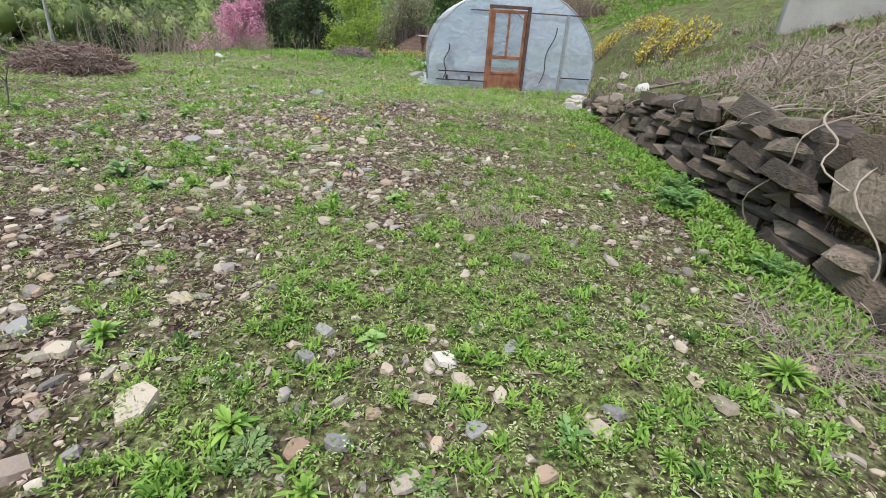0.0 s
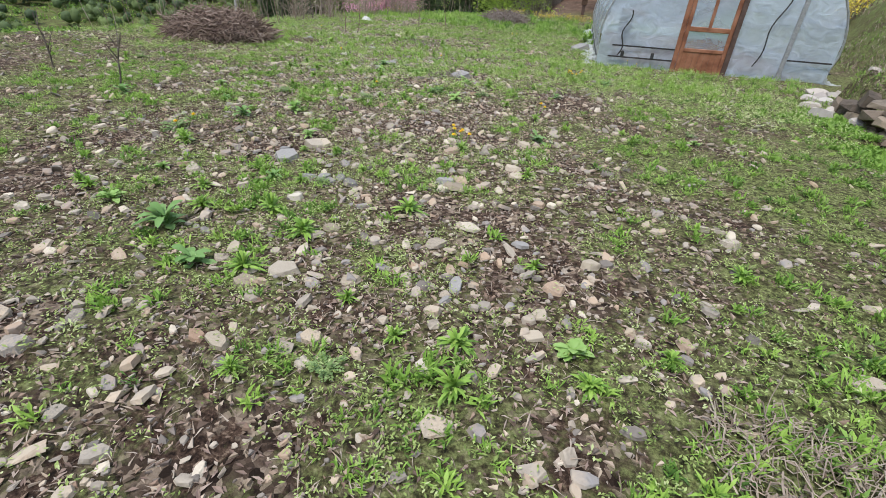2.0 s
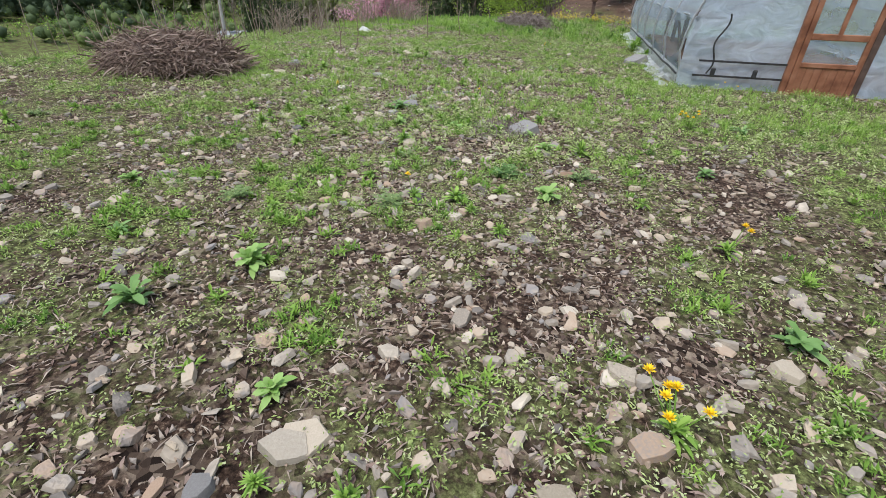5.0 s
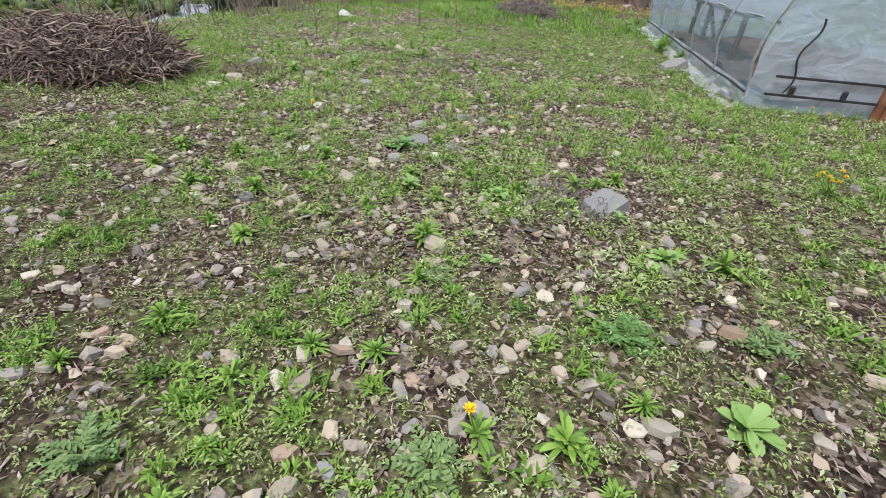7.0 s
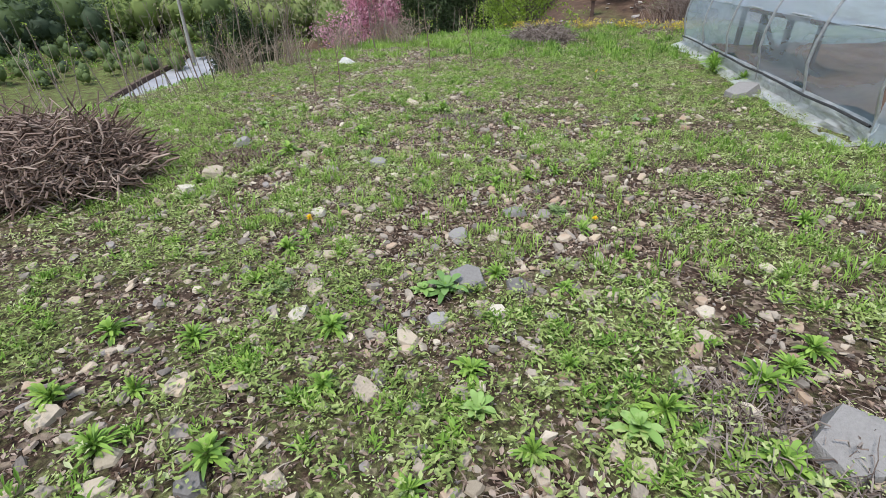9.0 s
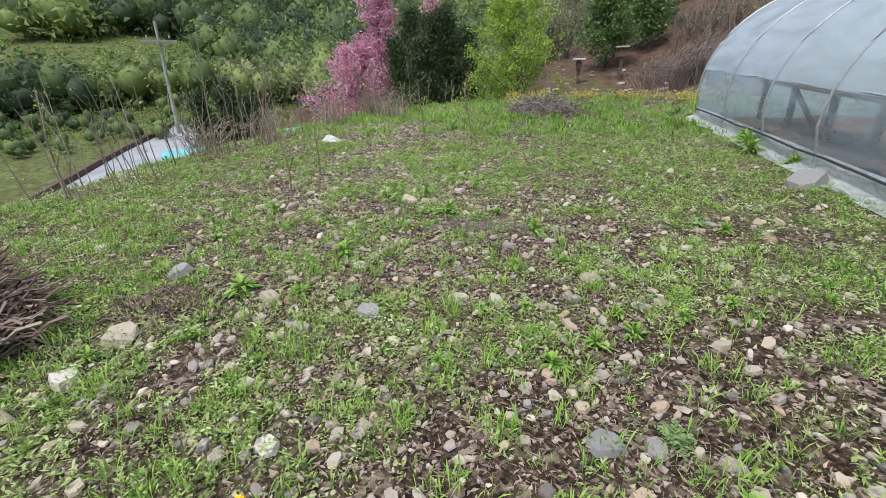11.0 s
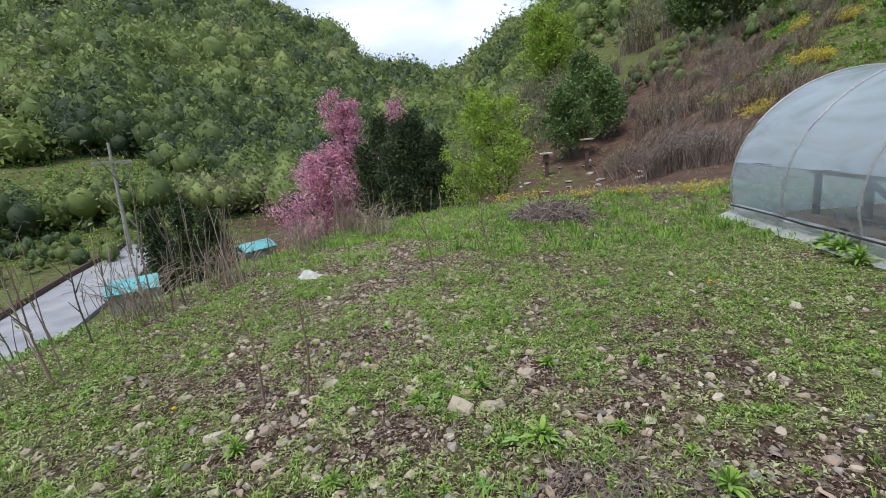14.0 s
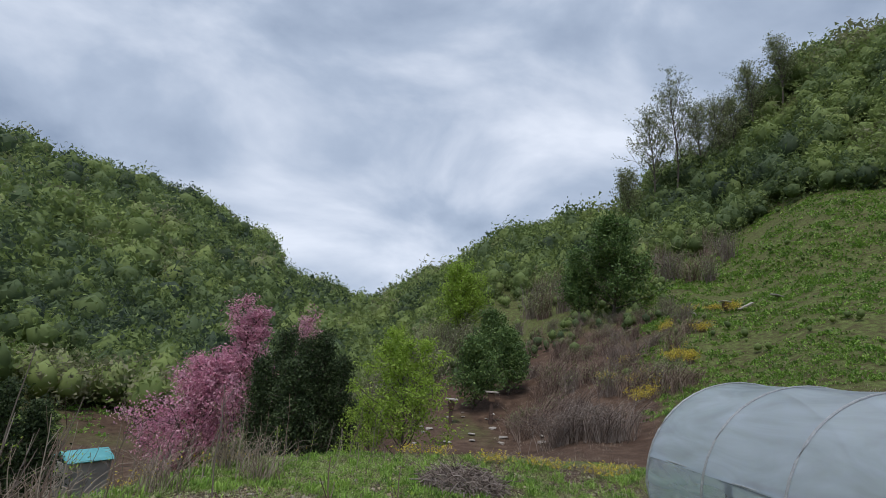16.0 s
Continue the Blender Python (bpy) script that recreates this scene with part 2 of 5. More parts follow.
def ground_material():
    """Stony soil with moss and thin weeds where the cover attribute says so, pale gravel grain everywhere."""
    m = bpy.data.materials.new("stony_ground")
    m.use_nodes = True
    n, l = m.node_tree.nodes, m.node_tree.links
    b = n["Principled BSDF"]
    b.inputs["Roughness"].default_value = 0.95
    b.inputs["Specular IOR Level"].default_value = 0.15
    obj = n.new("ShaderNodeTexCoord")

    def noise_at(scale, detail=6, rough=0.6):
        t = n.new("ShaderNodeTexNoise")
        t.inputs["Scale"].default_value, t.inputs["Detail"].default_value, t.inputs["Roughness"].default_value = scale, detail, rough
        l.new(obj.outputs["Object"], t.inputs["Vector"])
        return t.outputs["Fac"]

    def ramp_of(fac, stops):
        r = n.new("ShaderNodeValToRGB")
        e = r.color_ramp.elements
        while len(e) < len(stops):
            e.new(0.5)
        for i, (p, c) in enumerate(stops):
            e[i].position, e[i].color = p, (*c, 1)
        l.new(fac, r.inputs[0])
        return r.outputs[0]

    def blend(fac, a, c):
        x = n.new("ShaderNodeMix")
        x.data_type = "RGBA"
        l.new(fac, x.inputs[0])
        l.new(a, x.inputs[6])
        l.new(c, x.inputs[7])
        return x.outputs[2]

    soil = ramp_of(noise_at(38, 8, 0.7), [(0.36, (0.010, 0.006, 0.005)), (0.46, (0.034, 0.020, 0.014)), (0.56, (0.085, 0.053, 0.038)), (0.68, (0.26, 0.19, 0.14))])
    vor = n.new("ShaderNodeTexVoronoi")
    vor.inputs["Scale"].default_value = 34
    l.new(obj.outputs["Object"], vor.inputs["Vector"])
    chip = ramp_of(vor.outputs["Color"], [(0.2, (0.018, 0.011, 0.008)), (0.5, (0.085, 0.058, 0.043)), (0.8, (0.32, 0.25, 0.19))])
    pick = n.new("ShaderNodeMapRange")
    pick.inputs["From Min"].default_value, pick.inputs["From Max"].default_value = 0.46, 0.56
    l.new(noise_at(6), pick.inputs["Value"])
    soil = blend(pick.outputs[0], soil, chip)
    green = ramp_of(noise_at(26, 8, 0.75), [(0.36, (0.015, 0.013, 0.008)), (0.46, (0.065, 0.066, 0.026)), (0.58, (0.20, 0.225, 0.085)), (0.7, (0.33, 0.34, 0.18))])
    a = n.new("ShaderNodeAttribute")
    a.attribute_name = "cover"
    add = n.new("ShaderNodeMath")
    add.operation = "ADD"
    l.new(a.outputs["Fac"], add.inputs[0])
    l.new(noise_at(9, 8, 0.7), add.inputs[1])
    cut = n.new("ShaderNodeMapRange")
    cut.inputs["From Min"].default_value, cut.inputs["From Max"].default_value = 0.86, 1.12
    l.new(add.outputs[0], cut.inputs["Value"])
    col = blend(cut.outputs[0], soil, green)
    d = n.new("ShaderNodeAttribute")
    d.attribute_name = "bare"
    bare = ramp_of(noise_at(1.3, 8, 0.7), [(0.3, (0.05, 0.032, 0.024)), (0.5, (0.095, 0.06, 0.044)), (0.7, (0.16, 0.11, 0.08))])
    wild = n.new("ShaderNodeAttribute")
    wild.attribute_name = "wild"
    herb = ramp_of(noise_at(2.2, 10, 0.8), [(0.36, (0.045, 0.033, 0.022)), (0.45, (0.085, 0.075, 0.035)), (0.53, (0.10, 0.125, 0.04)), (0.6, (0.15, 0.185, 0.06)), (0.7, (0.19, 0.165, 0.10))])
    col = blend(wild.outputs["Fac"], col, herb)
    col = blend(d.outputs["Fac"], col, bare)
    l.new(col, b.inputs["Base Color"])
    bp = n.new("ShaderNodeBump")
    bp.inputs["Strength"].default_value, bp.inputs["Distance"].default_value = 0.8, 0.03
    l.new(noise_at(45, 8, 0.75), bp.inputs["Height"])
    l.new(bp.outputs[0], b.inputs["Normal"])
    return m


M_GROUND = ground_material()


# ---- mesh helpers ----
rng = np.random.default_rng(11)


def np_mesh(name, V, F, mat, tone=None):
    """A mesh from vertex and face arrays (faces all of one size)."""
    V, F = np.ascontiguousarray(V, dtype=np.float32), np.ascontiguousarray(F, dtype=np.int32)
    me = bpy.data.meshes.new(name)
    k = F.shape[1]
    me.vertices.add(len(V))
    me.vertices.foreach_set("co", V.ravel())
    me.loops.add(F.size)
    me.loops.foreach_set("vertex_index", F.ravel())
    me.polygons.add(len(F))
    me.polygons.foreach_set("loop_start", np.arange(0, F.size, k, dtype=np.int32))
    me.update(calc_edges=True)
    me.shade_flat()
    me.materials.append(mat)
    if tone is not None:
        me.attributes.new("tone", "FLOAT", "POINT").data.foreach_set("value", np.ascontiguousarray(tone, dtype=np.float32))
    return me


def empty(name, at=(0, 0, 0)):
    ob = new(name)
    ob.location = at
    return ob


def part(name, me, parent=None, label="", kind=""):
    """A mesh (or a bmesh with its material in a pair) as one object under a thing or part."""
    if isinstance(me, tuple):
        bm, mat = me
        me = bpy.data.meshes.new(name)
        bm.to_mesh(me)
        bm.free()
        me.materials.append(mat)
    ob = new(name, me)
    ob.parent = parent
    return tagged(ob, label=label, kind=kind)


def box_bm(size, at=(0, 0, 0), bevel=0.008, turn=None):
    bm = bmesh.new()
    bmesh.ops.create_cube(bm, size=1.0)
    bmesh.ops.scale(bm, vec=size, verts=bm.verts)
    if bevel:
        bmesh.ops.bevel(bm, geom=bm.edges[:], offset=min(bevel, min(size) * 0.3), segments=1, affect="EDGES")
    if turn is not None:
        bmesh.ops.transform(bm, matrix=turn, verts=bm.verts)
    bmesh.ops.translate(bm, vec=at, verts=bm.verts)
    return bm


def tubes(lines, radii, n=4):
    """Many tubes at once: lines (m, k, 3), radii (m, k)."""
    lines, radii = np.asarray(lines, float), np.asarray(radii, float)
    m, k, _ = lines.shape
    d = np.gradient(lines, axis=1)
    d /= np.linalg.norm(d, axis=2, keepdims=True) + 1e-9
    ref = np.where(np.abs(d[..., 2:3]) > 0.8, np.array([1.0, 0, 0]), np.array([0, 0, 1.0]))
    u = np.cross(d, ref)
    u /= np.linalg.norm(u, axis=2, keepdims=True) + 1e-9
    v = np.cross(d, u)
    a = np.arange(n) * 2 * np.pi / n
    V = lines[:, :, None] + radii[:, :, None, None] * (u[:, :, None] * np.cos(a)[:, None] + v[:, :, None] * np.sin(a)[:, None])
    i, j = np.meshgrid(np.arange(k - 1), np.arange(n), indexing="ij")
    j2 = (j + 1) % n
    one = np.stack([i * n + j, i * n + j2, (i + 1) * n + j2, (i + 1) * n + j], -1).reshape(-1, 4)
    F = (one[None] + (np.arange(m) * k * n)[:, None, None]).reshape(-1, 4)
    return V.reshape(-1, 3), F


def leaves(base, az, el, length, width, droop=0.25):
    """Diamond leaves, each one folded quad: base point, heading, rise, length and width."""
    c = np.stack([np.cos(az) * np.cos(el), np.sin(az) * np.cos(el), np.sin(el)], -1)
    s = np.stack([-np.sin(az), np.cos(az), np.zeros_like(az)], -1)
    tip = base + c * length[:, None]
    tip[:, 2] -= droop * length
    mid_p = base + c * (length * 0.55)[:, None]
    V = np.stack([base, mid_p + s * width[:, None] / 2, tip, mid_p - s * width[:, None] / 2], 1)
    F = np.arange(len(base) * 4).reshape(-1, 4)
    return V.reshape(-1, 3), F


def flakes(centres, size, flat=0.0):
    """Small leaf cards with random turns."""
    k = len(centres)
    a, b = rng.normal(size=(k, 3)), rng.normal(size=(k, 3))
    a[:, 2] *= 1 - flat
    b[:, 2] *= 1 - flat
    a /= np.linalg.norm(a, axis=1, keepdims=True)
    b -= a * (a * b).sum(1, keepdims=True)
    b /= np.linalg.norm(b, axis=1, keepdims=True)
    size = np.broadcast_to(np.asarray(size, float), (k,))[:, None] * rng.uniform(0.6, 1.3, (k, 1))
    V = np.stack([centres - a * size, centres + b * size * 0.45, centres + a * size, centres - b * size * 0.45], 1)
    return V.reshape(-1, 3), np.arange(k * 4).reshape(-1, 4)


def vnoise(x, y, seed=0):
    xi, yi = np.floor(x).astype(np.int64), np.floor(y).astype(np.int64)
    fx, fy = x - xi, y - yi
    fx, fy = fx * fx * (3 - 2 * fx), fy * fy * (3 - 2 * fy)

    def at(i, j):
        h = (i * 374761393 + j * 668265263 + seed * 974634777) & 0xFFFFFFFF
        h = ((h ^ (h >> 13)) * 1274126177) & 0xFFFFFFFF
        return ((h ^ (h >> 16)) & 0xFFFF) / 65535.0

    return (at(xi, yi) * (1 - fx) + at(xi + 1, yi) * fx) * (1 - fy) + (at(xi, yi + 1) * (1 - fx) + at(xi + 1, yi + 1) * fx) * fy


def fbm(x, y, scale, seed=0, octaves=4):
    total, amp, s = 0, 0.5, 1.0 / scale
    for i in range(octaves):
        total = total + amp * vnoise(x * s, y * s, seed + i)
        amp, s = amp * 0.5, s * 2.03
    return total / (1 - 0.5 ** octaves)


# ---- the lie of the land ----
HUB = np.array([-6.2, 12.0])
RADII = np.array([0, 8, 12, 16, 20, 25, 33, 45, 60, 100, 150, 220, 350, 500, 900.0])
BEARINGS = np.array([-180, -140, -90, -60, -45, -30, -20, -9, 0, 9, 16, 22, 30, 45, 90, 130, 180.0])
HEIGHTS = {
    -180: "0 0 0 0 .5 1 2 4 7 15 25 40 60 70 70", -140: ".6 .6 .6 .8 1.6 3 5.5 9 14 30 48 70 90 90 80",
    -90: ".5 .7 1.3 2.3 3.3 5 8 13 19 40 66 90 100 90 80", -60: "-.3 .2 1 1.7 2.6 4.5 7.5 12.5 19 43 90 118 118 100 80",
    -45: "-.3 -.3 -.3 .4 1.2 2.8 5.2 9.5 15 40 93 114 116 100 80", -30: "-.4 -.4 -.4 -.4 0 .9 2.8 7 12 30 65 76 80 80 80",
    -20: "-.4 -.4 -.4 -.4 -.5 -.5 1.3 4.5 9.5 24 48 58 68 80 80", -9: "-.4 -.4 -.4 -.6 -1.4 -1.9 -1.5 2 7 21 40 50 60 80 80",
    0: "-.4 -.4 -.4 -.9 -2 -2.2 -1.6 0 2.5 9 24 36 52 70 80", 9: "-.4 -.4 -.5 -2 -3.5 -4.5 -5 -5 -4 0 7 17 38 62 80",
    16: "-.4 -.4 -1 -2.6 -4 -5 -5.3 -5.3 -5 -2 5 16 42 70 90", 22: "-.4 -.5 -1.5 -3 -4.3 -5.2 -5.5 -5.5 -5 -2 5 24 74 112 120",
    30: "-.4 -.6 -2 -3.6 -4.6 -5.4 -5.6 -5.6 -5 -1 9 34 94 138 140", 45: "-.4 -1 -3 -4.5 -5.2 -5.5 -5.5 -5 -3 5 18 44 101 135 140",
    90: "-.4 -1.5 -3.5 -5 -5.4 -5.5 -5.5 -5 -3 5 18 42 93 130 140", 130: "0 0 -1 -3 -4.6 -5.4 -5.5 -5 -3 5 18 42 93 130 140",
    180: "0 0 0 0 .5 1 2 4 7 15 25 40 60 70 70"}
TABLE = np.array([[float(v) for v in HEIGHTS[int(b)].split()] for b in BEARINGS])
TERRACE = [(-11.4, -14), (-11.6, 12), (-11.8, 17), (-11.5, 20), (-10.5, 23.2), (-8.6, 25.4), (-5, 26.4), (-1, 26.2), (2.5, 25), (4.3, 22.5), (4.4, 13), (2.72, 11.6), (2.72, -14)]


def terrace_out(x, y):
    """How far a place lies outside the terrace (negative inside)."""
    px, py = np.array([p[0] for p in TERRACE]), np.array([p[1] for p in TERRACE])
    best, inside = np.full(x.shape, 1e9), np.zeros(x.shape, bool)
    for i in range(len(px)):
        ax, ay, bx, by = px[i], py[i], px[(i + 1) % len(px)], py[(i + 1) % len(px)]
        t = np.clip(((x - ax) * (bx - ax) + (y - ay) * (by - ay)) / ((bx - ax) ** 2 + (by - ay) ** 2), 0, 1)
        best = np.minimum(best, np.hypot(x - ax - t * (bx - ax), y - ay - t * (by - ay)))
        cross = (ay > y) != (by > y)
        inside ^= cross & (x < (bx - ax) * (y - ay) / (by - ay if by != ay else 1e-9) + ax)
    return np.where(inside, -best, best)


def polar(x, y):
    dx, dy = x - HUB[0], y - HUB[1]
    return np.hypot(dx, dy), np.degrees(np.arctan2(-dx, dy))


def wall_top(y):
    return np.interp(y, [-5, 3, 5, 6.6, 8.85, 10.5, 11.6], [1.0, 0.88, 0.78, 0.66, 0.28, 0.1, -0.1])


def height(x, y):
    x, y = np.asarray(x, float), np.asarray(y, float)
    r, b = polar(x, y)
    bi = np.clip(np.searchsorted(BEARINGS, b) - 1, 0, len(BEARINGS) - 2)
    f = (b - BEARINGS[bi]) / (BEARINGS[bi + 1] - BEARINGS[bi])
    f = f * f * (3 - 2 * f)
    ri = np.clip(np.searchsorted(RADII, r) - 1, 0, len(RADII) - 2)
    g = np.clip((r - RADII[ri]) / (RADII[ri + 1] - RADII[ri]), 0, 1)
    far = (TABLE[bi, ri] * (1 - g) + TABLE[bi, ri + 1] * g) * (1 - f) + (TABLE[bi + 1, ri] * (1 - g) + TABLE[bi + 1, ri + 1] * g) * f
    far = far + (fbm(x, y, 22, 5) - 0.5) * np.clip((r - 14) * 0.05, 0, 6) * np.clip(r / 60, 0.25, 1)
    flat = np.interp(y, [-20, 6, 14, 18, 30], [0.0, 0.0, -0.27, -0.33, -0.36]) + (fbm(x, y, 3.0, 9) - 0.5) * 0.14 + (fbm(x, y, 0.5, 3) - 0.5) * 0.05
    flat = flat - 0.10 * np.clip((x - 1.2) / 1.5, 0, 1) * (y < 9)
    out = terrace_out(x, y)
    bank = np.maximum(wall_top(y), 0.2) + 0.05 + 0.31 * np.clip(x - 2.9, 0, None) + 0.35 * (fbm(x, y, 1.6, 21) - 0.5)
    near_wall = (x > 2.0) & (y < 11.6)
    far = np.where(near_wall, np.where(r < 30, bank * np.clip((22 - r) / 10, 0, 1) + far * (1 - np.clip((22 - r) / 10, 0, 1)), far), far)
    w = np.where(near_wall, 0.22, np.where(x > 3.5, 1.6, 3.2))
    s = np.clip(out / w, 0, 1)
    s = s * s * (3 - 2 * s)
    return flat * (1 - s) + far * s


def spot(x, y):
    return float(height(np.array([x]), np.array([y]))[0])


def by_bearing(b, r):
    """A place on the ground at that bearing and distance from the middle of the terrace."""
    x, y = HUB[0] - math.sin(radians(b)) * r, HUB[1] + math.cos(radians(b)) * r
    return x, y, spot(x, y)


def green_cover(x, y):
    """How much of the terrace is overgrown: thinner along the stony middle of the walk."""
    c = fbm(x, y, 2.2, 31, 3) * 0.4 + fbm(x, y, 0.4, 33, 3) * 0.6
    stony = np.exp(-((x + 1.5 + 0.36 * (y - 2)) / 2.6) ** 2) * np.clip((y + 0.3) / 6, 0.25, 1) * np.clip((22 - y) / 5, 0, 1)
    return c - 0.13 * stony + 0.05


def axis(lo, fine_lo, fine_hi, hi, step, grow=1.13):
    mid_part = list(np.arange(fine_lo, fine_hi, step))
    up, s, v = [], step, fine_hi
    while v < hi:
        up.append(v)
        s *= grow
        v += s
    down, s, v = [], step, fine_lo
    while v > lo:
        s *= grow
        v -= s
        down.append(v)
    return np.array(down[::-1] + mid_part + up)


gx, gy = axis(-900, -13.5, 4.6, 900, 0.09, 1.09), axis(-500, -1, 28, 1000, 0.11, 1.09)
GX, GY = np.meshgrid(gx, gy)
GZ = height(GX.ravel(), GY.ravel())
gi, gj = np.meshgrid(np.arange(len(gx) - 1), np.arange(len(gy) - 1))
first = (gj * len(gx) + gi).ravel()
ground_me = np_mesh("ground", np.stack([GX.ravel(), GY.ravel(), GZ], -1), np.stack([first, first + 1, first + len(gx) + 1, first + len(gx)], -1), M_GROUND)
cover = green_cover(GX.ravel(), GY.ravel())
gr, gb = polar(GX.ravel(), GY.ravel())
cover = np.where(terrace_out(GX.ravel(), GY.ravel()) > 0.5, cover + 0.12, cover)
bare = np.clip((fbm(GX.ravel(), GY.ravel(), 5, 41) - 0.12) * 5, 0, 1) * ((gb < 7) & (gb > -26) & (gr > 17) & (gr < 55))
bare = np.maximum(bare, ((gb > 24) & (gb < 37) & (gr > 28) & (gr < 60)) * np.clip((fbm(GX.ravel(), GY.ravel(), 8, 42) - 0.3) * 6, 0, 1))
wild_in = np.clip((terrace_out(GX.ravel(), GY.ravel()) - 0.2) / 1.2, 0, 1)
for nm, arr in (("cover", cover), ("bare", bare), ("wild", wild_in)):
    ground_me.attributes.new(nm, "FLOAT", "POINT").data.foreach_set("value", arr.astype(np.float32))
ground_me.polygons.foreach_set("use_smooth", np.ones(len(ground_me.polygons), bool))
ground = tagged(new("ground", ground_me), "stony weed-grown terrace soil running out into wooded valley slopes", "ground", kind="structure")


# ---- stone shapes ----
def rock_shape(seed, flat=0.45, points=18):
    """A worn angular stone, about one unit long: vertex and triangle arrays."""
    r = random.Random(seed)
    bm = bmesh.new()
    for _ in range(points):
        v = Vector((r.gauss(0, 1), r.gauss(0, 1), r.gauss(0, 1))).normalized() * r.uniform(0.42, 0.55)
        bm.verts.new((v.x * r.uniform(0.9, 1.1), v.y * 0.72, max(-0.35, min(0.4, v.z * 1.3)) * flat))
    hull = bmesh.ops.convex_hull(bm, input=bm.verts[:])
    bmesh.ops.delete(bm, geom=[g for g in hull["geom_interior"] if isinstance(g, bmesh.types.BMVert)], context="VERTS")
    bmesh.ops.triangulate(bm, faces=bm.faces[:])
    bm.verts.index_update()
    V = np.array([v.co[:] for v in bm.verts])
    F = np.array([[v.index for v in f.verts] for f in bm.faces])
    bm.free()
    return V, F


def slab_shape(seed, thick=0.2, corners=7):
    """A broken flat stone with a tilted top and angular outline, about one unit long."""
    r = random.Random(seed)
    bm = bmesh.new()
    slope = (r.uniform(-0.2, 0.2), r.uniform(-0.2, 0.2))
    wide = r.uniform(0.55, 0.9)
    for i in range(corners):
        a, q = (i + r.uniform(-0.3, 0.3)) * 2 * math.pi / corners, r.uniform(0.36, 0.56)
        x, y = math.cos(a) * q, math.sin(a) * q * wide
        k = r.uniform(0.72, 0.95)
        bm.verts.new((x, y, -thick * 0.5 + r.uniform(-0.02, 0.05)))
        bm.verts.new((x * k, y * k, thick * 0.5 + (x * slope[0] + y * slope[1]) * 0.7 + r.uniform(-0.02, 0.02)))
    hull = bmesh.ops.convex_hull(bm, input=bm.verts[:])
    bmesh.ops.delete(bm, geom=[g for g in hull["geom_interior"] if isinstance(g, bmesh.types.BMVert)], context="VERTS")
    bmesh.ops.triangulate(bm, faces=bm.faces[:])
    bm.verts.index_update()
    V = np.array([v.co[:] for v in bm.verts])
    F = np.array([[v.index for v in f.verts] for f in bm.faces])
    bm.free()
    return V, F


ROCKS = [rock_shape(100 + i, 0.34 + 0.05 * (i % 5), 13) if i % 3 == 0 else slab_shape(100 + i, 0.14 + 0.04 * (i % 5), 5 + i % 3) for i in range(14)]
CHIPS = [rock_shape(300 + i, 0.5, 6) if i % 2 else slab_shape(300 + i, 0.22, 3) for i in range(8)]


def strew(shapes, x, y, size, sink=0.25, tilt=0.25):
    """One joined mesh of many stones lying on the ground."""
    z = height(x, y)
    pick = rng.integers(0, len(shapes), len(x))
    VV, FF, off = [], [], 0
    for k, (V, F) in enumerate(shapes):
        s = pick == k
        m = int(s.sum())
        if not m:
            continue
        a, tx, ty = rng.uniform(0, 6.283, m), rng.normal(0, tilt, m), rng.normal(0, tilt, m)
        P = V[None] * size[s][:, None, None] * rng.uniform(0.75, 1.25, (m, 1, 3))
        X, Y = P[..., 0] * np.cos(a)[:, None] - P[..., 1] * np.sin(a)[:, None], P[..., 0] * np.sin(a)[:, None] + P[..., 1] * np.cos(a)[:, None]
        Z = P[..., 2] + X * tx[:, None] + Y * ty[:, None] + (size[s] * 0.14 * (1 - sink))[:, None]
        P = np.stack([X + x[s][:, None], Y + y[s][:, None], Z + z[s][:, None]], -1)
        VV.append(P.reshape(-1, 3))
        FF.append((F[None] + (np.arange(m) * len(V))[:, None, None]).reshape(-1, 3) + off)
        off += m * len(V)
    return np.concatenate(VV), np.concatenate(FF)


def inside(x, y, margin=0.15):
    """On the open terrace, outside the greenhouse and the twig heaps."""
    ok = terrace_out(x, y) < -margin
    gl = -1.2 - 0.1 * (y - 14.1)
    ok &= ~((y > 14.0) & (y < 22.2) & (x > gl - 0.1) & (x < 3.9))
    ok &= np.hypot((x + 9.15) / 1.15, (y - 10.95) / 0.85) > 1
    return ok


def path_x(y):
    return -0.1 - 0.47 * y


# ---- greenhouse ----
GH_AXIS = Vector((-0.10, 1.0, 0)).normalized()
GH_LEN, GH_HALF, GH_BASE = 7.9, 2.34, -0.34
gh = tagged(empty("greenhouse", (1.15, 14.1, GH_BASE)), "plastic-sheeted tunnel greenhouse with a red-brown wooden door", "greenhouse")
gh.rotation_euler = (0, 0, math.atan2(0.10, 1.0))


def arch(theta, grow=0.0):
    """The hoop's outline; theta runs over pi, legs below."""
    return (GH_HALF + grow) * math.cos(theta), 0.62 + (2.02 + grow) * math.sin(theta)


def arch_line(lo, hi, k, grow=0.0):
    return [arch(lo + (hi - lo) * i / (k - 1), grow) for i in range(k)]


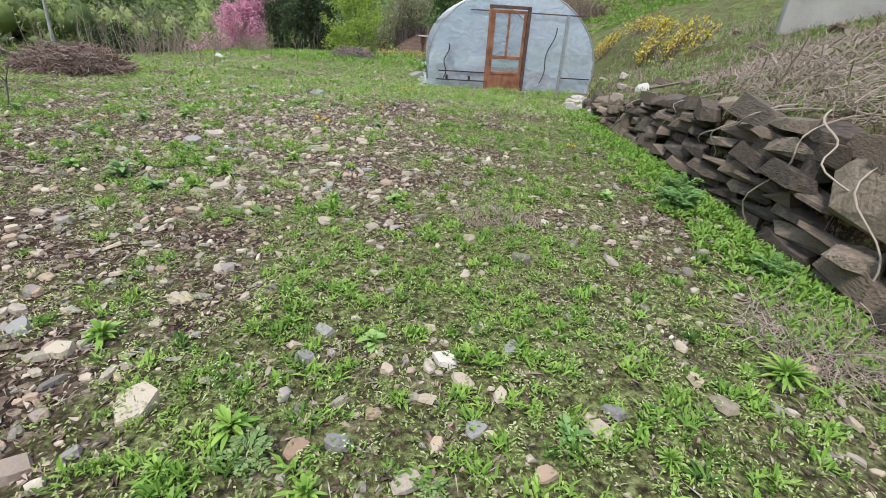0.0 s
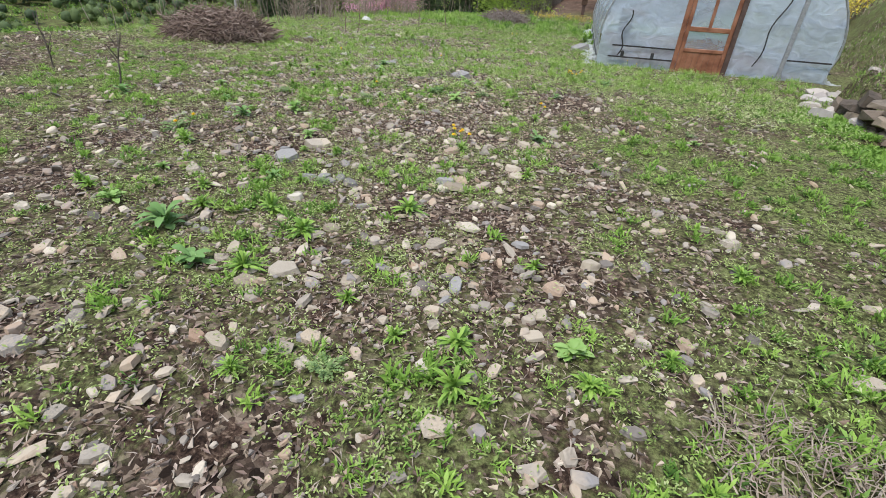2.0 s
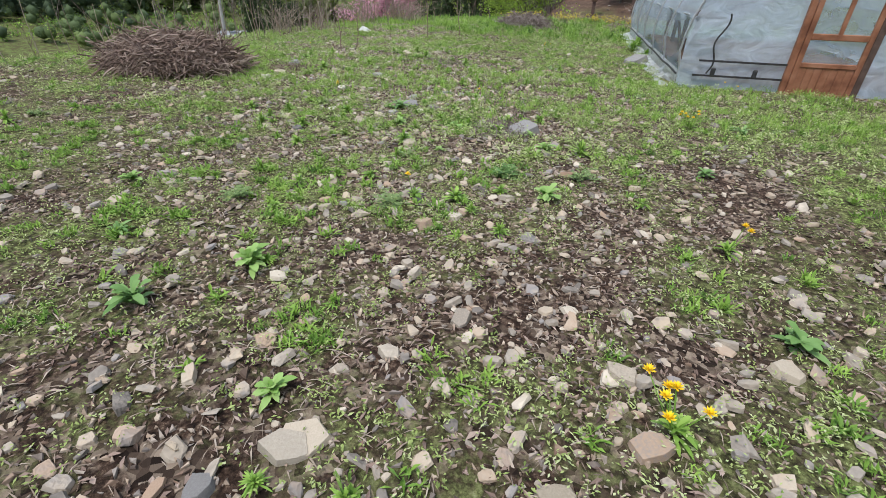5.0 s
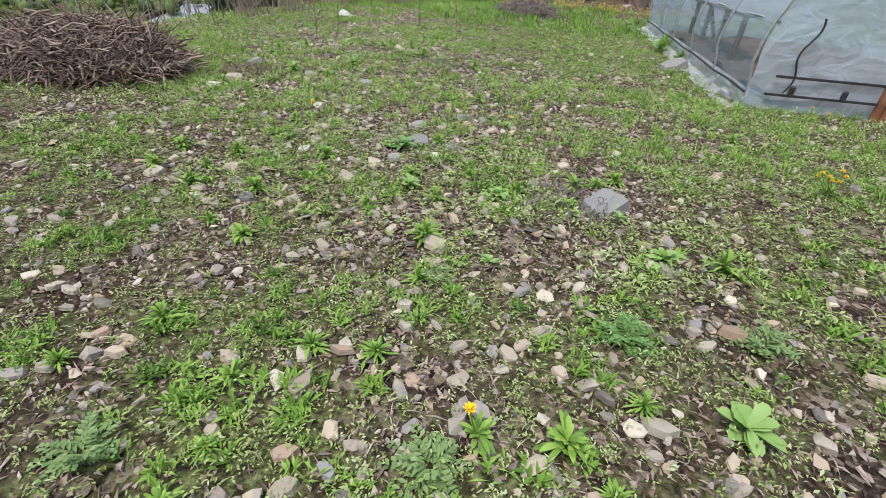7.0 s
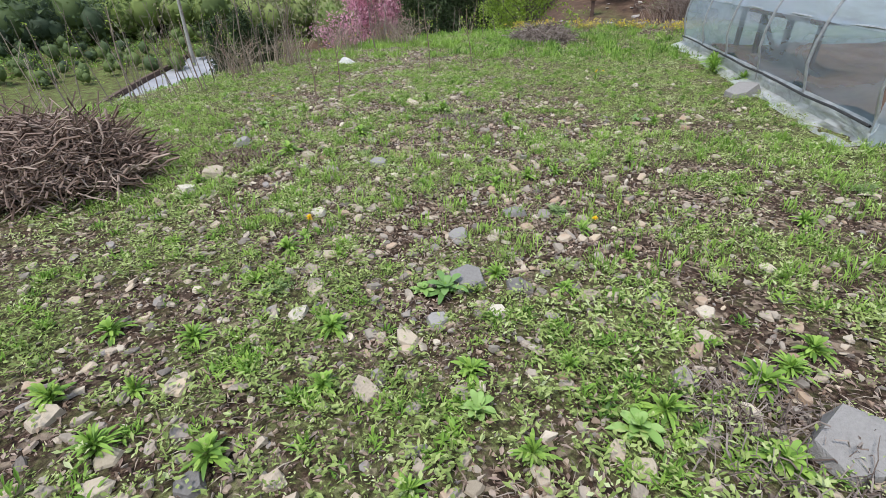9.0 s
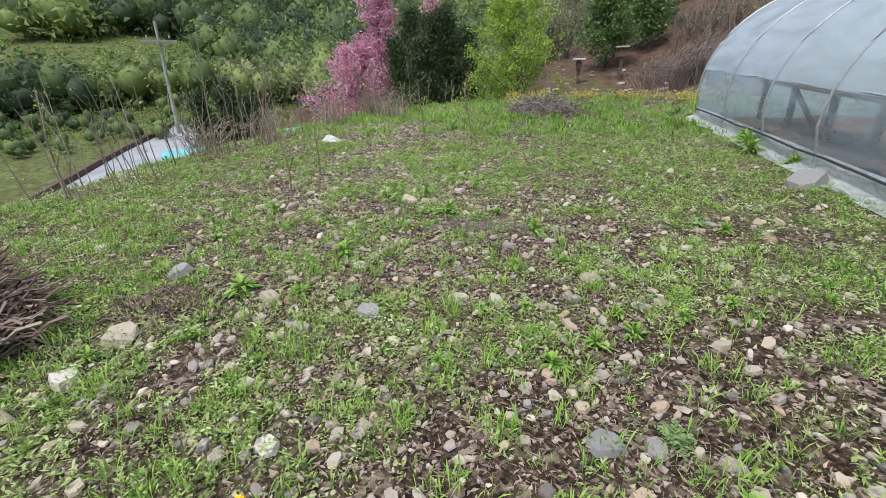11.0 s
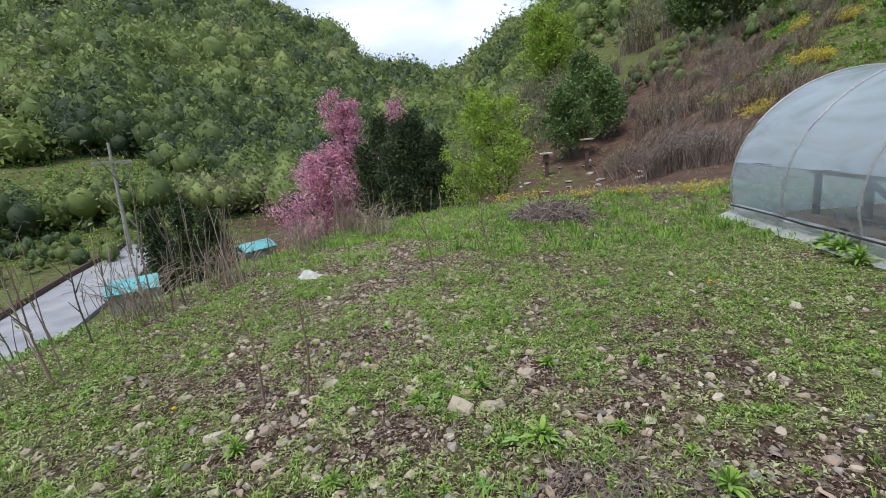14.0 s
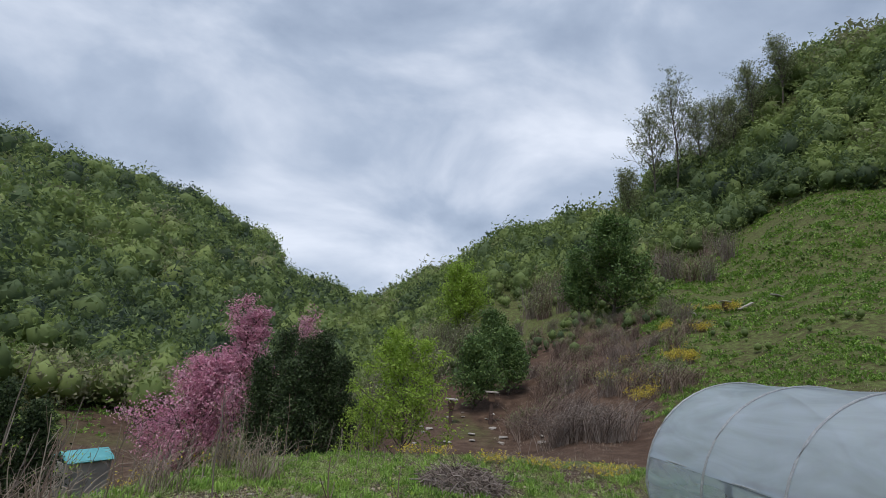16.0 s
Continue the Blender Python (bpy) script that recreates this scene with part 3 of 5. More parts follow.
def sheet(name, outline, y0, y1, mat, steps=40, sag=0.03, label=""):
    """A film drawn over the hoops, sagging a little between them."""
    V, k = [], len(outline)
    ys = np.linspace(y0, y1, steps)
    for y in ys:
        dip = sag * math.sin(math.pi * ((y / (GH_LEN / 5)) % 1.0)) ** 2
        for x, z in outline:
            n = Vector((x / GH_HALF, 0, max(0, (z - 0.62) / 2.0)))
            V.append((x - n.x * dip, y, z - n.z * dip))
    F = [(i * k + j, i * k + j + 1, (i + 1) * k + j + 1, (i + 1) * k + j) for i in range(steps - 1) for j in range(k - 1)]
    me = np_mesh(name, np.array(V), np.array(F), mat)
    me.polygons.foreach_set("use_smooth", np.ones(len(me.polygons), bool))
    ob = part(name, me, gh, label)
    return ob


T_BAND = math.asin((1.10 - 0.62) / 2.02)
sheet("roof_film", arch_line(T_BAND, math.pi - T_BAND, 30, 0.02), 0, GH_LEN, M_FILM_TOP, label="milky white roof film")
for side in (1, -1):
    low = arch_line(T_BAND + 0.03, 0.0, 6, 0.012) + [(GH_HALF - 0.03, 0.4), (GH_HALF - 0.06, 0.2)]
    sheet("side_film", [(side * x, z) for x, z in low], 0, GH_LEN, M_FILM_SIDE, label="clear side film")


def skirt(side):
    """Loose wrinkled sheet that hangs from the rail and spreads on the ground."""
    ys = np.linspace(-0.05, GH_LEN + 0.1, 150)
    u = np.linspace(0, 1, 7)
    Y, U = np.meshgrid(ys, u, indexing="ij")
    wob = fbm(Y * 1.0, U * 2 + 7, 0.35, 51, 3) - 0.5
    X = side * (GH_HALF - 0.05 + U * 0.10 + np.clip(U - 0.6, 0, 1) * 0.5 + wob * 0.34 * U)
    Z = 0.27 - np.clip(U * 1.6, 0, 1) * 0.25 + wob * 0.3 * U * (1 - U) + 0.03 + np.clip(wob, 0, 1) * 0.2 * (U > 0.6)
    n = len(u)
    F = [(i * n + j, i * n + j + 1, (i + 1) * n + j + 1, (i + 1) * n + j) for i in range(len(ys) - 1) for j in range(n - 1)]
    return np_mesh("skirt_film", np.stack([X, Y, Z], -1).reshape(-1, 3), np.array(F), M_FILM_SKIRT)


for side in (1, -1):
    part("skirt_film", skirt(side), gh, "loose wrinkled clear skirt sheet")


def hoop_line(y, k=26):
    pts = [(GH_HALF - 0.06, y, 0.0), (GH_HALF - 0.03, y, 0.35)] + [(x, y, z) for x, z in arch_line(0.0, math.pi, k, 0.03)] + [(-GH_HALF + 0.03, y, 0.35), (-GH_HALF + 0.06, y, 0.0)]
    return np.array(pts)


for i in range(6):
    L = hoop_line(GH_LEN * i / 5)[None]
    part("hoop", np_mesh("hoop", *tubes(L, np.full(L.shape[:2], 0.019), 6), M_STEEL), gh, "galvanised pipe hoop")
for sx, sz, mat, nm in ((-GH_HALF - 0.01, 0.27, M_BLACK, "rail"), (GH_HALF + 0.01, 0.27, M_BLACK, "rail"), (-2.25, 1.12, M_STEEL, "purlin"), (2.25, 1.12, M_STEEL, "purlin"), (0, 2.62, M_STEEL, "ridge_pipe")):
    L = np.array([[(sx, y, sz + 0.012 * math.sin(y * 3)) for y in np.linspace(-0.02, GH_LEN + 0.02, 12)]])
    part(nm, np_mesh(nm, *tubes(L, np.full(L.shape[:2], 0.016), 6), mat), gh)


def end_sheet(name, y, cut):
    """A film closing one end; cut leaves the door's width open."""
    out = [(GH_HALF - 0.06, 0.02)] + [(x, z) for x, z in arch_line(0, math.pi, 40, -0.005)] + [(-GH_HALF + 0.06, 0.02)]
    xs = np.linspace(-GH_HALF + 0.02, GH_HALF - 0.02, 64)
    V, F = [], []
    rows = 14
    for i, x in enumerate(xs):
        top = 0.62 + 2.0 * math.sqrt(max(0.0, 1 - (x / GH_HALF) ** 2))
        for j in range(rows):
            V.append((x, y + 0.05 * (vnoise(np.array(x * 2.2), np.array(j * 0.35), 61) - 0.5), 0.01 + (top - 0.01) * j / (rows - 1)))
    for i in range(len(xs) - 1):
        for j in range(rows - 1):
            xm, zm = (xs[i] + xs[i + 1]) / 2, V[i * rows + j][2]
            if cut and cut[0] < xm < cut[1] and zm < 2.12:
                continue
            F.append((i * rows + j, (i + 1) * rows + j, (i + 1) * rows + j + 1, i * rows + j + 1))
    return np_mesh(name, np.array(V), np.array(F), M_FILM_FRONT)


part("front_film", end_sheet("front_film", -0.02, (-0.66, 0.30)), gh, "milky front film with loose folds")
part("end_film", end_sheet("end_film", GH_LEN + 0.02, None), gh, "milky film closing the far end")
# front timbers
for x, w, h, mat, lean in ((-0.70, 0.085, 2.16, M_WOOD, 0.0), (0.33, 0.10, 2.20, M_DARKWOOD, 0.0), (1.40, 0.075, 2.06, M_STEEL, 0.012)):
    part("door_post" if mat is not M_STEEL else "grey_pole", (box_bm((w, 0.07, h), (x, -0.07, h / 2)), mat), gh, "weathered grey pole" if mat is M_STEEL else "")
part("door_lintel", (box_bm((1.12, 0.07, 0.08), (-0.185, -0.075, 2.17)), M_DARKWOOD), gh)
for z, x0, x1 in ((0.50, -2.05, -0.74), (0.27, -2.1, -0.74), (0.47, 1.44, 2.28), (2.06, 0.4, 1.9), (2.06, -1.25, -0.75)):
    part("cross_bar", (box_bm((x1 - x0, 0.03, 0.03), ((x0 + x1) / 2, -0.06, z), 0.004), M_BLACK if z < 2 else M_DARKWOOD), gh)
door = part("door", (box_bm((0.075, 0.045, 2.08), (-0.615, -0.10, 1.06)), M_WOOD), gh, "red-brown wooden frame door with plank bottom")
part("stile", (box_bm((0.075, 0.045, 2.08), (0.235, -0.10, 1.06)), M_WOOD), door)
part("mullion", (box_bm((0.06, 0.04, 1.1), (-0.20, -0.10, 1.51)), M_WOOD), door)
for z, h in ((2.06, 0.08), (0.93, 0.09), (0.52, 0.07), (0.06, 0.08)):
    part("rail", (box_bm((0.775, 0.042, h), (-0.19, -0.10, z)), M_WOOD), door)
for i in range(7):
    part("plank", (box_bm((0.106, 0.02, 0.40), (-0.523 + i * 0.1105, -0.098, 0.29), 0.004), M_WOOD), door)
for x, z, w, h in ((-0.405, 1.5, 0.345, 1.05), (0.015, 1.5, 0.37, 1.05), (-0.19, 0.72, 0.775, 0.32)):
    part("door_film", np_mesh("door_film", np.array([(x - w / 2, -0.085, z - h / 2), (x + w / 2, -0.09, z - h / 2), (x + w / 2, -0.085, z + h / 2), (x - w / 2, -0.08, z + h / 2)]), np.array([[0, 1, 2, 3]]), M_FILM_SIDE), door)
for x, z0, z1, sway in ((0.98, 0.3, 1.75, 0.28), (-1.85, 0.3, 1.2, 0.1)):
    L = np.array([[(x + sway * (t - 0.5) + 0.05 * math.sin(t * 9), -0.075, z0 + (z1 - z0) * t) for t in np.linspace(0, 1, 14)]])
    part("slit_tape", np_mesh("slit_tape", *tubes(L, np.full(L.shape[:2], 0.014), 4), M_BLACK), gh, "dark taped slit in the film")
for x in (-1.80, -1.17):
    part("clip", (box_bm((0.07, 0.05, 0.14), (x, -0.08, 0.33), 0.02), M_BLACK), gh)
# inside: a soil bed, a bench and posts that show through the film
bed = tagged(new("soil_bed", np_mesh("soil_bed", *(lambda q: (np.array([((-1 + 2 * i / 15) * 1.9, j * 0.3, 0.02 + 0.18 * float(vnoise(np.array(i * 0.7), np.array(j * 0.6), 71))) for j in range(25) for i in range(16)]), np.array([(j * 16 + i, j * 16 + i + 1, (j + 1) * 16 + i + 1, (j + 1) * 16 + i) for j in range(24) for i in range(15)])))(0), M_SOIL)), "dug brown soil bed under the tunnel", "soil bed")
bed.matrix_world = pose(1.15, 14.3, GH_BASE + 0.02, 0, 0, math.degrees(math.atan2(0.10, 1.0)))
bench = tagged(empty("potting_bench", (0.2, 19.2, GH_BASE + 0.05)), "dark timber bench standing inside the tunnel", "bench")
bench.rotation_euler = (0, 0, math.atan2(0.10, 1.0))
part("top", (box_bm((0.6, 3.6, 0.05), (-0.8, 0, 0.86)), M_DARKWOOD), bench)
for yy in (-1.7, -0.6, 0.6, 1.7):
    part("leg", (box_bm((0.09, 0.09, 0.84), (-1.0, yy, 0.42)), M_DARKWOOD), bench)
part("brace", (box_bm((0.05, 1.3, 0.09), (-1.0, 0.0, 0.42), turn=Matrix.Rotation(radians(32), 4, "X")), M_DARKWOOD), bench)

# ---- the dry stone wall ----
wall = tagged(empty("retaining_wall", (2.7, 5, -0.2)), "dark dry-stacked slate retaining wall with tumbled edges", "retaining wall", kind="structure")
rock_meshes = [np_mesh("wall_stone", V * np.array([1, 1, 1.6]), F, M_SLATE) for V, F in ROCKS]
wr = random.Random(5)
base_z = -0.36
layers, z = [], base_z
while z < 0.95:
    h = wr.uniform(0.05, 0.135)
    layers.append((z, h))
    z += h
count, rest_v, rest_f, rest_n = 0, [], [], 0
for z, h in layers:
    y = 1.2 + wr.uniform(0, 0.3)
    while y < 11.5:
        ln = wr.choice((0.18, 0.26, 0.34, 0.44, 0.58)) * wr.uniform(0.85, 1.2) * (1.15 if h > 0.1 else 1)
        if z < wall_top(y) - 0.04 and not (2.55 < y < 3.5 and 0.2 < z < 0.72) and y > 2.0:
            k = wr.randrange(len(rock_meshes))
            at = Vector((2.66 + 0.10 * (z + 0.3) + wr.uniform(-0.07, 0.05) - 2.7, y - 5, z + h / 2 + 0.2))
            turn = Euler((wr.uniform(-0.12, 0.12), wr.uniform(-0.1, 0.1), math.pi / 2 + wr.uniform(-0.3, 0.3)))
            size = Vector((ln * 1.3, wr.uniform(0.3, 0.46), h * (1.9 if k % 3 == 0 else 3.0)))
            if y < 6.2 and count < 296:
                ob = part("stone", rock_meshes[k], wall)
                ob.location, ob.rotation_euler, ob.scale = at, turn, size
            else:
                m = np.array(Matrix.LocRotScale(at, turn, size))
                rest_v.append(ROCKS[k][0] * np.array([1, 1, 1.6]) @ m[:3, :3].T + m[:3, 3])
                rest_f.append(ROCKS[k][1] + rest_n)
                rest_n += len(ROCKS[k][0])
            count += 1
        y += ln * 1.03
part("stones", np_mesh("stones", np.concatenate(rest_v), np.concatenate(rest_f), M_SLATES), wall, kind="stuff")
for y, z, s in ((3.0, 0.5, (0.8, 0.35, 0.85)), (4.5, 0.28, (0.5, 0.4, 0.4)), (5.9, 0.42, (0.5, 0.4, 0.35)), (3.9, 0.62, (0.6, 0.4, 0.3))):
    ob = part("stone", rock_meshes[3], wall)
    ob.location, ob.scale, ob.rotation_euler = (-0.06, y - 5, z + 0.2), s, (0.1, 0.2, 1.57)
pale = np_mesh("pale_stone", ROCKS[5][0] * np.array([1, 1, 1.4]), ROCKS[5][1], M_PALE)
for i in range(26):
    ob = tagged(new("tumbled_stone", pale), "pale tumbled stone heaped at the wall's low end", "stone", "stones at the wall end")
    x, y = wr.uniform(2.15, 3.5), wr.uniform(9.6, 12.6)
    ob.location = (x, y, max(spot(x, y), -0.25) + 0.05)
    s = wr.uniform(0.2, 0.42)
    ob.scale, ob.rotation_euler = (s, s, s * 1.1), (wr.uniform(-0.3, 0.3), wr.uniform(-0.3, 0.3), wr.uniform(0, 6))

# concrete block above the wall
slab = tagged(new("concrete_wall", part("tmp", (box_bm((5.0, 0.35, 2.2), (0, 0, 0.9), 0.02), M_CONCRETE)).data), "plain grey concrete wall above the bank", "concrete wall")
bpy.data.objects.remove(bpy.data.objects["tmp"])
slab.matrix_world = pose(9.1, 11.0, 1.72, 0, 0, -20)
# two long pale poles lying on the bank
for k, (a, b) in enumerate((((3.2, 8.8), (6.2, 5.6)), ((3.4, 9.3), (6.8, 6.4)))):
    xs, ys = np.linspace(a[0], b[0], 10), np.linspace(a[1], b[1], 10)
    L = np.stack([xs, ys, np.maximum(height(xs, ys), np.linspace(spot(*a), spot(*b), 10)) + 0.06], -1)[None]
    tagged(new("pole", np_mesh("pole", *tubes(L, np.full((1, 10), 0.022), 6), M_CANE)), "long grey pole lying on the bank", "pole", "poles on the bank")
# pale dead vines over the wall
for k in range(7):
    y0 = [3.6, 3.9, 4.3, 3.2, 5.6, 7.2, 4.0][k]
    t = np.linspace(0, 1, 16)
    ys = y0 + (t * [0.4, -0.9, 0.7, -0.5, 0.6, 1.0, 1.2][k]) + 0.08 * np.sin(t * 9 + k)
    L = np.stack([2.85 - 0.32 * np.sin(t * 2.2) + 0.04 * np.sin(t * 13 + k), ys, wall_top(ys) + 0.1 - t ** 1.5 * [1.0, 0.5, 0.6, 0.9, 0.4, 0.6, 0.5][k]], -1)[None]
    tagged(new("dead_vine", np_mesh("dead_vine", *tubes(L, np.full((1, 16), 0.007), 5), M_STRAW)), "pale dead vine trailing over the stones", "vine", "vines on the wall")


# ---- twig heaps ----
def twig_heap(name, x, y, rx, ry, h, n, mat, label, curl=0.25, thick=1.0):
    k = 7
    a, q = rng.uniform(0, 6.283, n), np.sqrt(rng.uniform(0, 1, n))
    cx, cy = x + rx * q * np.cos(a), y + ry * q * np.sin(a)
    top = h * np.sqrt(np.clip(1.05 - q ** 2, 0, 1)) * rng.uniform(0.1, 1.0, n) ** 0.6
    az, ln = rng.uniform(0, 6.283, n), rng.uniform(0.25, 1.0, n) * min(0.75, (rx + ry) * 0.45)
    t = np.linspace(-0.5, 0.5, k)
    bend = rng.normal(0, curl, n)
    lx = cx[:, None] + np.cos(az)[:, None] * ln[:, None] * t - np.sin(az)[:, None] * (bend * ln)[:, None] * t ** 2
    ly = cy[:, None] + np.sin(az)[:, None] * ln[:, None] * t + np.cos(az)[:, None] * (bend * ln)[:, None] * t ** 2
    lz = top[:, None] + rng.normal(0, 0.45, n)[:, None] * ln[:, None] * t - 0.25 * ln[:, None] * t ** 2 + 0.03 * np.sin(t * 12 + a[:, None])
    lz = np.maximum(lz, 0.015) + height(lx.ravel(), ly.ravel()).reshape(lx.shape)
    rad = thick * rng.uniform(0.004, 0.011, n)[:, None] * np.linspace(1.2, 0.5, k)
    V, F = tubes(np.stack([lx, ly, lz], -1), rad, 4)
    return tagged(new(name, np_mesh(name, V, F, mat)), label, "twig heap", kind="stuff")


twig_heap("twig_heap", -9.15, 10.95, 1.2, 0.9, 0.6, 2100, M_TWIG, "heap of cut brown twigs and vines on the terrace", 0.6)
twig_heap("straw_heap", -5.5, 22.7, 0.9, 0.7, 0.42, 700, M_CANE, "low heap of bleached dry stems near the terrace rim", 0.9)
twig_heap("straw_patch", 0.33, 3.42, 0.36, 0.22, 0.04, 200, M_STRAW, "flat patch of grey chopped stalks on the soil", 0.1, 0.32)
twig_heap("straw_patch", -3.2, 9.45, 0.36, 0.35, 0.06, 200, M_CANE, "flat patch of grey chopped stalks on the soil", 0.1, 0.32)
twig_heap("straw_patch", -5.5, 14.05, 0.5, 0.22, 0.06, 160, M_CANE, "flat patch of grey chopped stalks on the soil", 0.1, 0.32)
twig_heap("straw_patch", -7.65, 11.95, 0.45, 0.3, 0.08, 140, M_TWIG, "flat patch of dark stalks on the soil", 0.1, 0.5)
twig_heap("dry_brush", 3.7, 4.8, 0.75, 2.8, 0.18, 1100, M_STRAW, "matted dry stems on the bank above the wall", 0.5, 0.5)
twig_heap("dry_brush", 5.6, 7.5, 1.9, 2.4, 0.2, 900, M_STRAW, "matted dry stems on the bank above the wall", 0.5, 0.55)
twig_heap("dry_brush", 2.1, 2.2, 0.45, 0.5, 0.05, 500, M_STRAW, "matted dry stems at the foot of the wall", 0.5, 0.28)


# ---- trees and shrubs ----
def branching(base, h, n_limbs, spread, r0, lean=(0, 0), start=0.3, rise=0.7, wig=0.08):
    """Trunk and limbs as lines: returns trunk line, limb lines."""
    k = 9
    t = np.linspace(0, 1, k)
    trunk = np.stack([base[0] + lean[0] * t * h + wig * h * 0.3 * np.sin(t * 5 + base[0]), base[1] + lean[1] * t * h + wig * h * 0.3 * np.cos(t * 4 + base[1]), base[2] - 0.1 + t * h * 0.92], -1)
    limbs = []
    for i in range(n_limbs):
        s = start + (0.96 - start) * (i + rng.uniform(0, 1)) / n_limbs
        p = np.array([np.interp(s, t, trunk[:, c]) for c in range(3)])
        a = i * 2.4 + rng.uniform(-0.4, 0.4)
        ln = spread * h * (1.08 - 0.88 * (s - start)) * rng.uniform(0.7, 1.15)
        el = rise + rng.uniform(-0.25, 0.25)
        d = np.array([math.cos(a) * math.cos(el), math.sin(a) * math.cos(el), math.sin(el)])
        L = p + np.outer(t * ln, d)
        L[:, 2] += 0.12 * ln * t ** 2
        L += rng.normal(0, 0.018 * ln, (k, 3)) * t[:, None]
        limbs.append(L)
    return trunk, np.array(limbs)


def tree(name, base, h, n_limbs, spread, r0, leaf_mat, leaf_n, leaf_size, fuzz, label, category="tree", bark=M_BARK, lean=(0, 0), start=0.3, rise=0.7, twigs=3, flat=0.0):
    """A tapered trunk with limbs and twigs, and a crown of small leaves along them."""
    root = tagged(empty(name, base), label, category)
    trunk, limbs = branching((0, 0, 0), h, n_limbs, spread, r0, lean, start, rise)
    k = limbs.shape[1]
    sub = []
    for L in limbs:
        for q in range(twigs):
            i = rng.integers(2, k - 1)
            d = rng.normal(size=3)
            d[2] = abs(d[2]) * 0.8
            d /= np.linalg.norm(d)
            ln = np.linalg.norm(L[-1] - L[0]) * rng.uniform(0.25, 0.55)
            sub.append(L[i] + np.outer(np.linspace(0, ln, k), d) + rng.normal(0, 0.02 * ln, (k, 3)))
    lines = np.concatenate([limbs, np.array(sub)]) if sub else limbs
    taper = np.linspace(1, 0.25, k)
    part("trunk", np_mesh("trunk", *tubes(trunk[None], (r0 * np.linspace(1, 0.35, k))[None], 7), bark), root)
    rads = np.concatenate([np.full(len(limbs), r0 * 0.42), np.full(len(sub), r0 * 0.2)])[:, None] * taper
    part("branchwork", np_mesh("branchwork", *tubes(lines, rads, 3), bark), root)
    if leaf_n:
        li, ti = rng.integers(0, len(lines), leaf_n), rng.uniform(0.25, 1.0, leaf_n) * (k - 1)
        i0 = np.clip(ti.astype(int), 0, k - 2)
        f = (ti - i0)[:, None]
        c = lines[li, i0] * (1 - f) + lines[li, i0 + 1] * f + rng.normal(0, fuzz, (leaf_n, 3))
        c[:, 2] = np.maximum(c[:, 2], 0.05)
        part("crown", np_mesh("crown", *flakes(c, leaf_size, flat), leaf_mat), root)
    return root


def down(b, r, dz=0.0):
    x, y, z = by_bearing(b, r)
    return (x, y, z + dz)


# blossom tree, evergreens and the young tree beyond the terrace rim
tree("blossom_tree", down(26.4, 31), 7.6, 46, 0.50, 0.13, M_PINK, 21000, 0.085, 0.22, "pink-blossomed cherry tree in full flower below the terrace", rise=0.62, start=0.06, lean=(0.24, 0.0), twigs=5)
tree("blossom_tree", down(22.6, 32), 11.0, 34, 0.27, 0.12, M_PINK, 13000, 0.085, 0.19, "taller pink-blossomed cherry tree beside dark evergreens", rise=0.85, start=0.2, lean=(0.13, 0.0), twigs=5)
tree("blossom_tree", down(14.5, 37), 11.2, 14, 0.16, 0.12, M_PINK, 2200, 0.085, 0.2, "pink-blossomed cherry tree half hidden by evergreens", rise=1.0, start=0.5, twigs=3)
for b, r, h, s in ((18.6, 27.0, 7.6, 0.26), (16.6, 26.5, 9.2, 0.24), (14.2, 26.0, 8.6, 0.25), (12.2, 26.5, 9.0, 0.24), (10.2, 26.0, 7.4, 0.26), (15.4, 24.5, 7.2, 0.28)):
    tree("evergreen_tree", down(b, r), h, 48, s, 0.14, M_DARKLEAF, 13000, 0.075, 0.20, "dense dark evergreen tree below the terrace rim", start=0.03, rise=0.95, twigs=5)
for b, r, h in ((43.0, 27, 5.6), (40.0, 28, 6.0), (37.5, 29, 5.0)):
    tree("evergreen_tree", down(b, r), h, 46, 0.26, 0.10, M_DARKLEAF, 9000, 0.08, 0.2, "dense dark evergreen tree beside the valley road", start=0.03, rise=0.75, twigs=4)
tree("young_tree", down(3.2, 19.5), 6.0, 34, 0.50, 0.06, M_LIME, 9500, 0.07, 0.12, "young tree with fresh yellow-green leaves at the terrace rim", rise=0.55, start=0.12, twigs=5)
tree("young_tree", down(6.6, 20.5), 4.2, 16, 0.5, 0.05, M_LIME, 4200, 0.055, 0.11, "young tree with fresh yellow-green leaves at the terrace rim", rise=0.7, start=0.15, twigs=4)
for b, r, h in ((-5.5, 36, 5.4), (-9.5, 39, 5.4), (-7.5, 43, 6.4)):
    tree("dark_bush", down(b, r), h, 44, 0.48, 0.09, M_BUSH, 9000, 0.12, 0.22, "rounded dark green bush at the foot of the hill", "bush", start=0.05, rise=0.7, twigs=4)
tree("light_tree", down(-3.4, 62), 11.5, 50, 0.44, 0.16, M_LIME, 14000, 0.17, 0.38, "bright lime-green spring tree on the hill foot", start=0.2, rise=0.75, twigs=4)
tree("hill_pine", down(-21.6, 58), 13.0, 50, 0.38, 0.22, M_BUSH, 15000, 0.20, 0.42, "broad dark green tree standing alone on the slope", start=0.12, rise=0.55, twigs=4)
tree("hill_pine", down(-17.6, 60), 9.5, 36, 0.30, 0.18, M_BUSH, 9000, 0.20, 0.40, "broad dark green tree standing alone on the slope", start=0.12, rise=0.55, twigs=4)
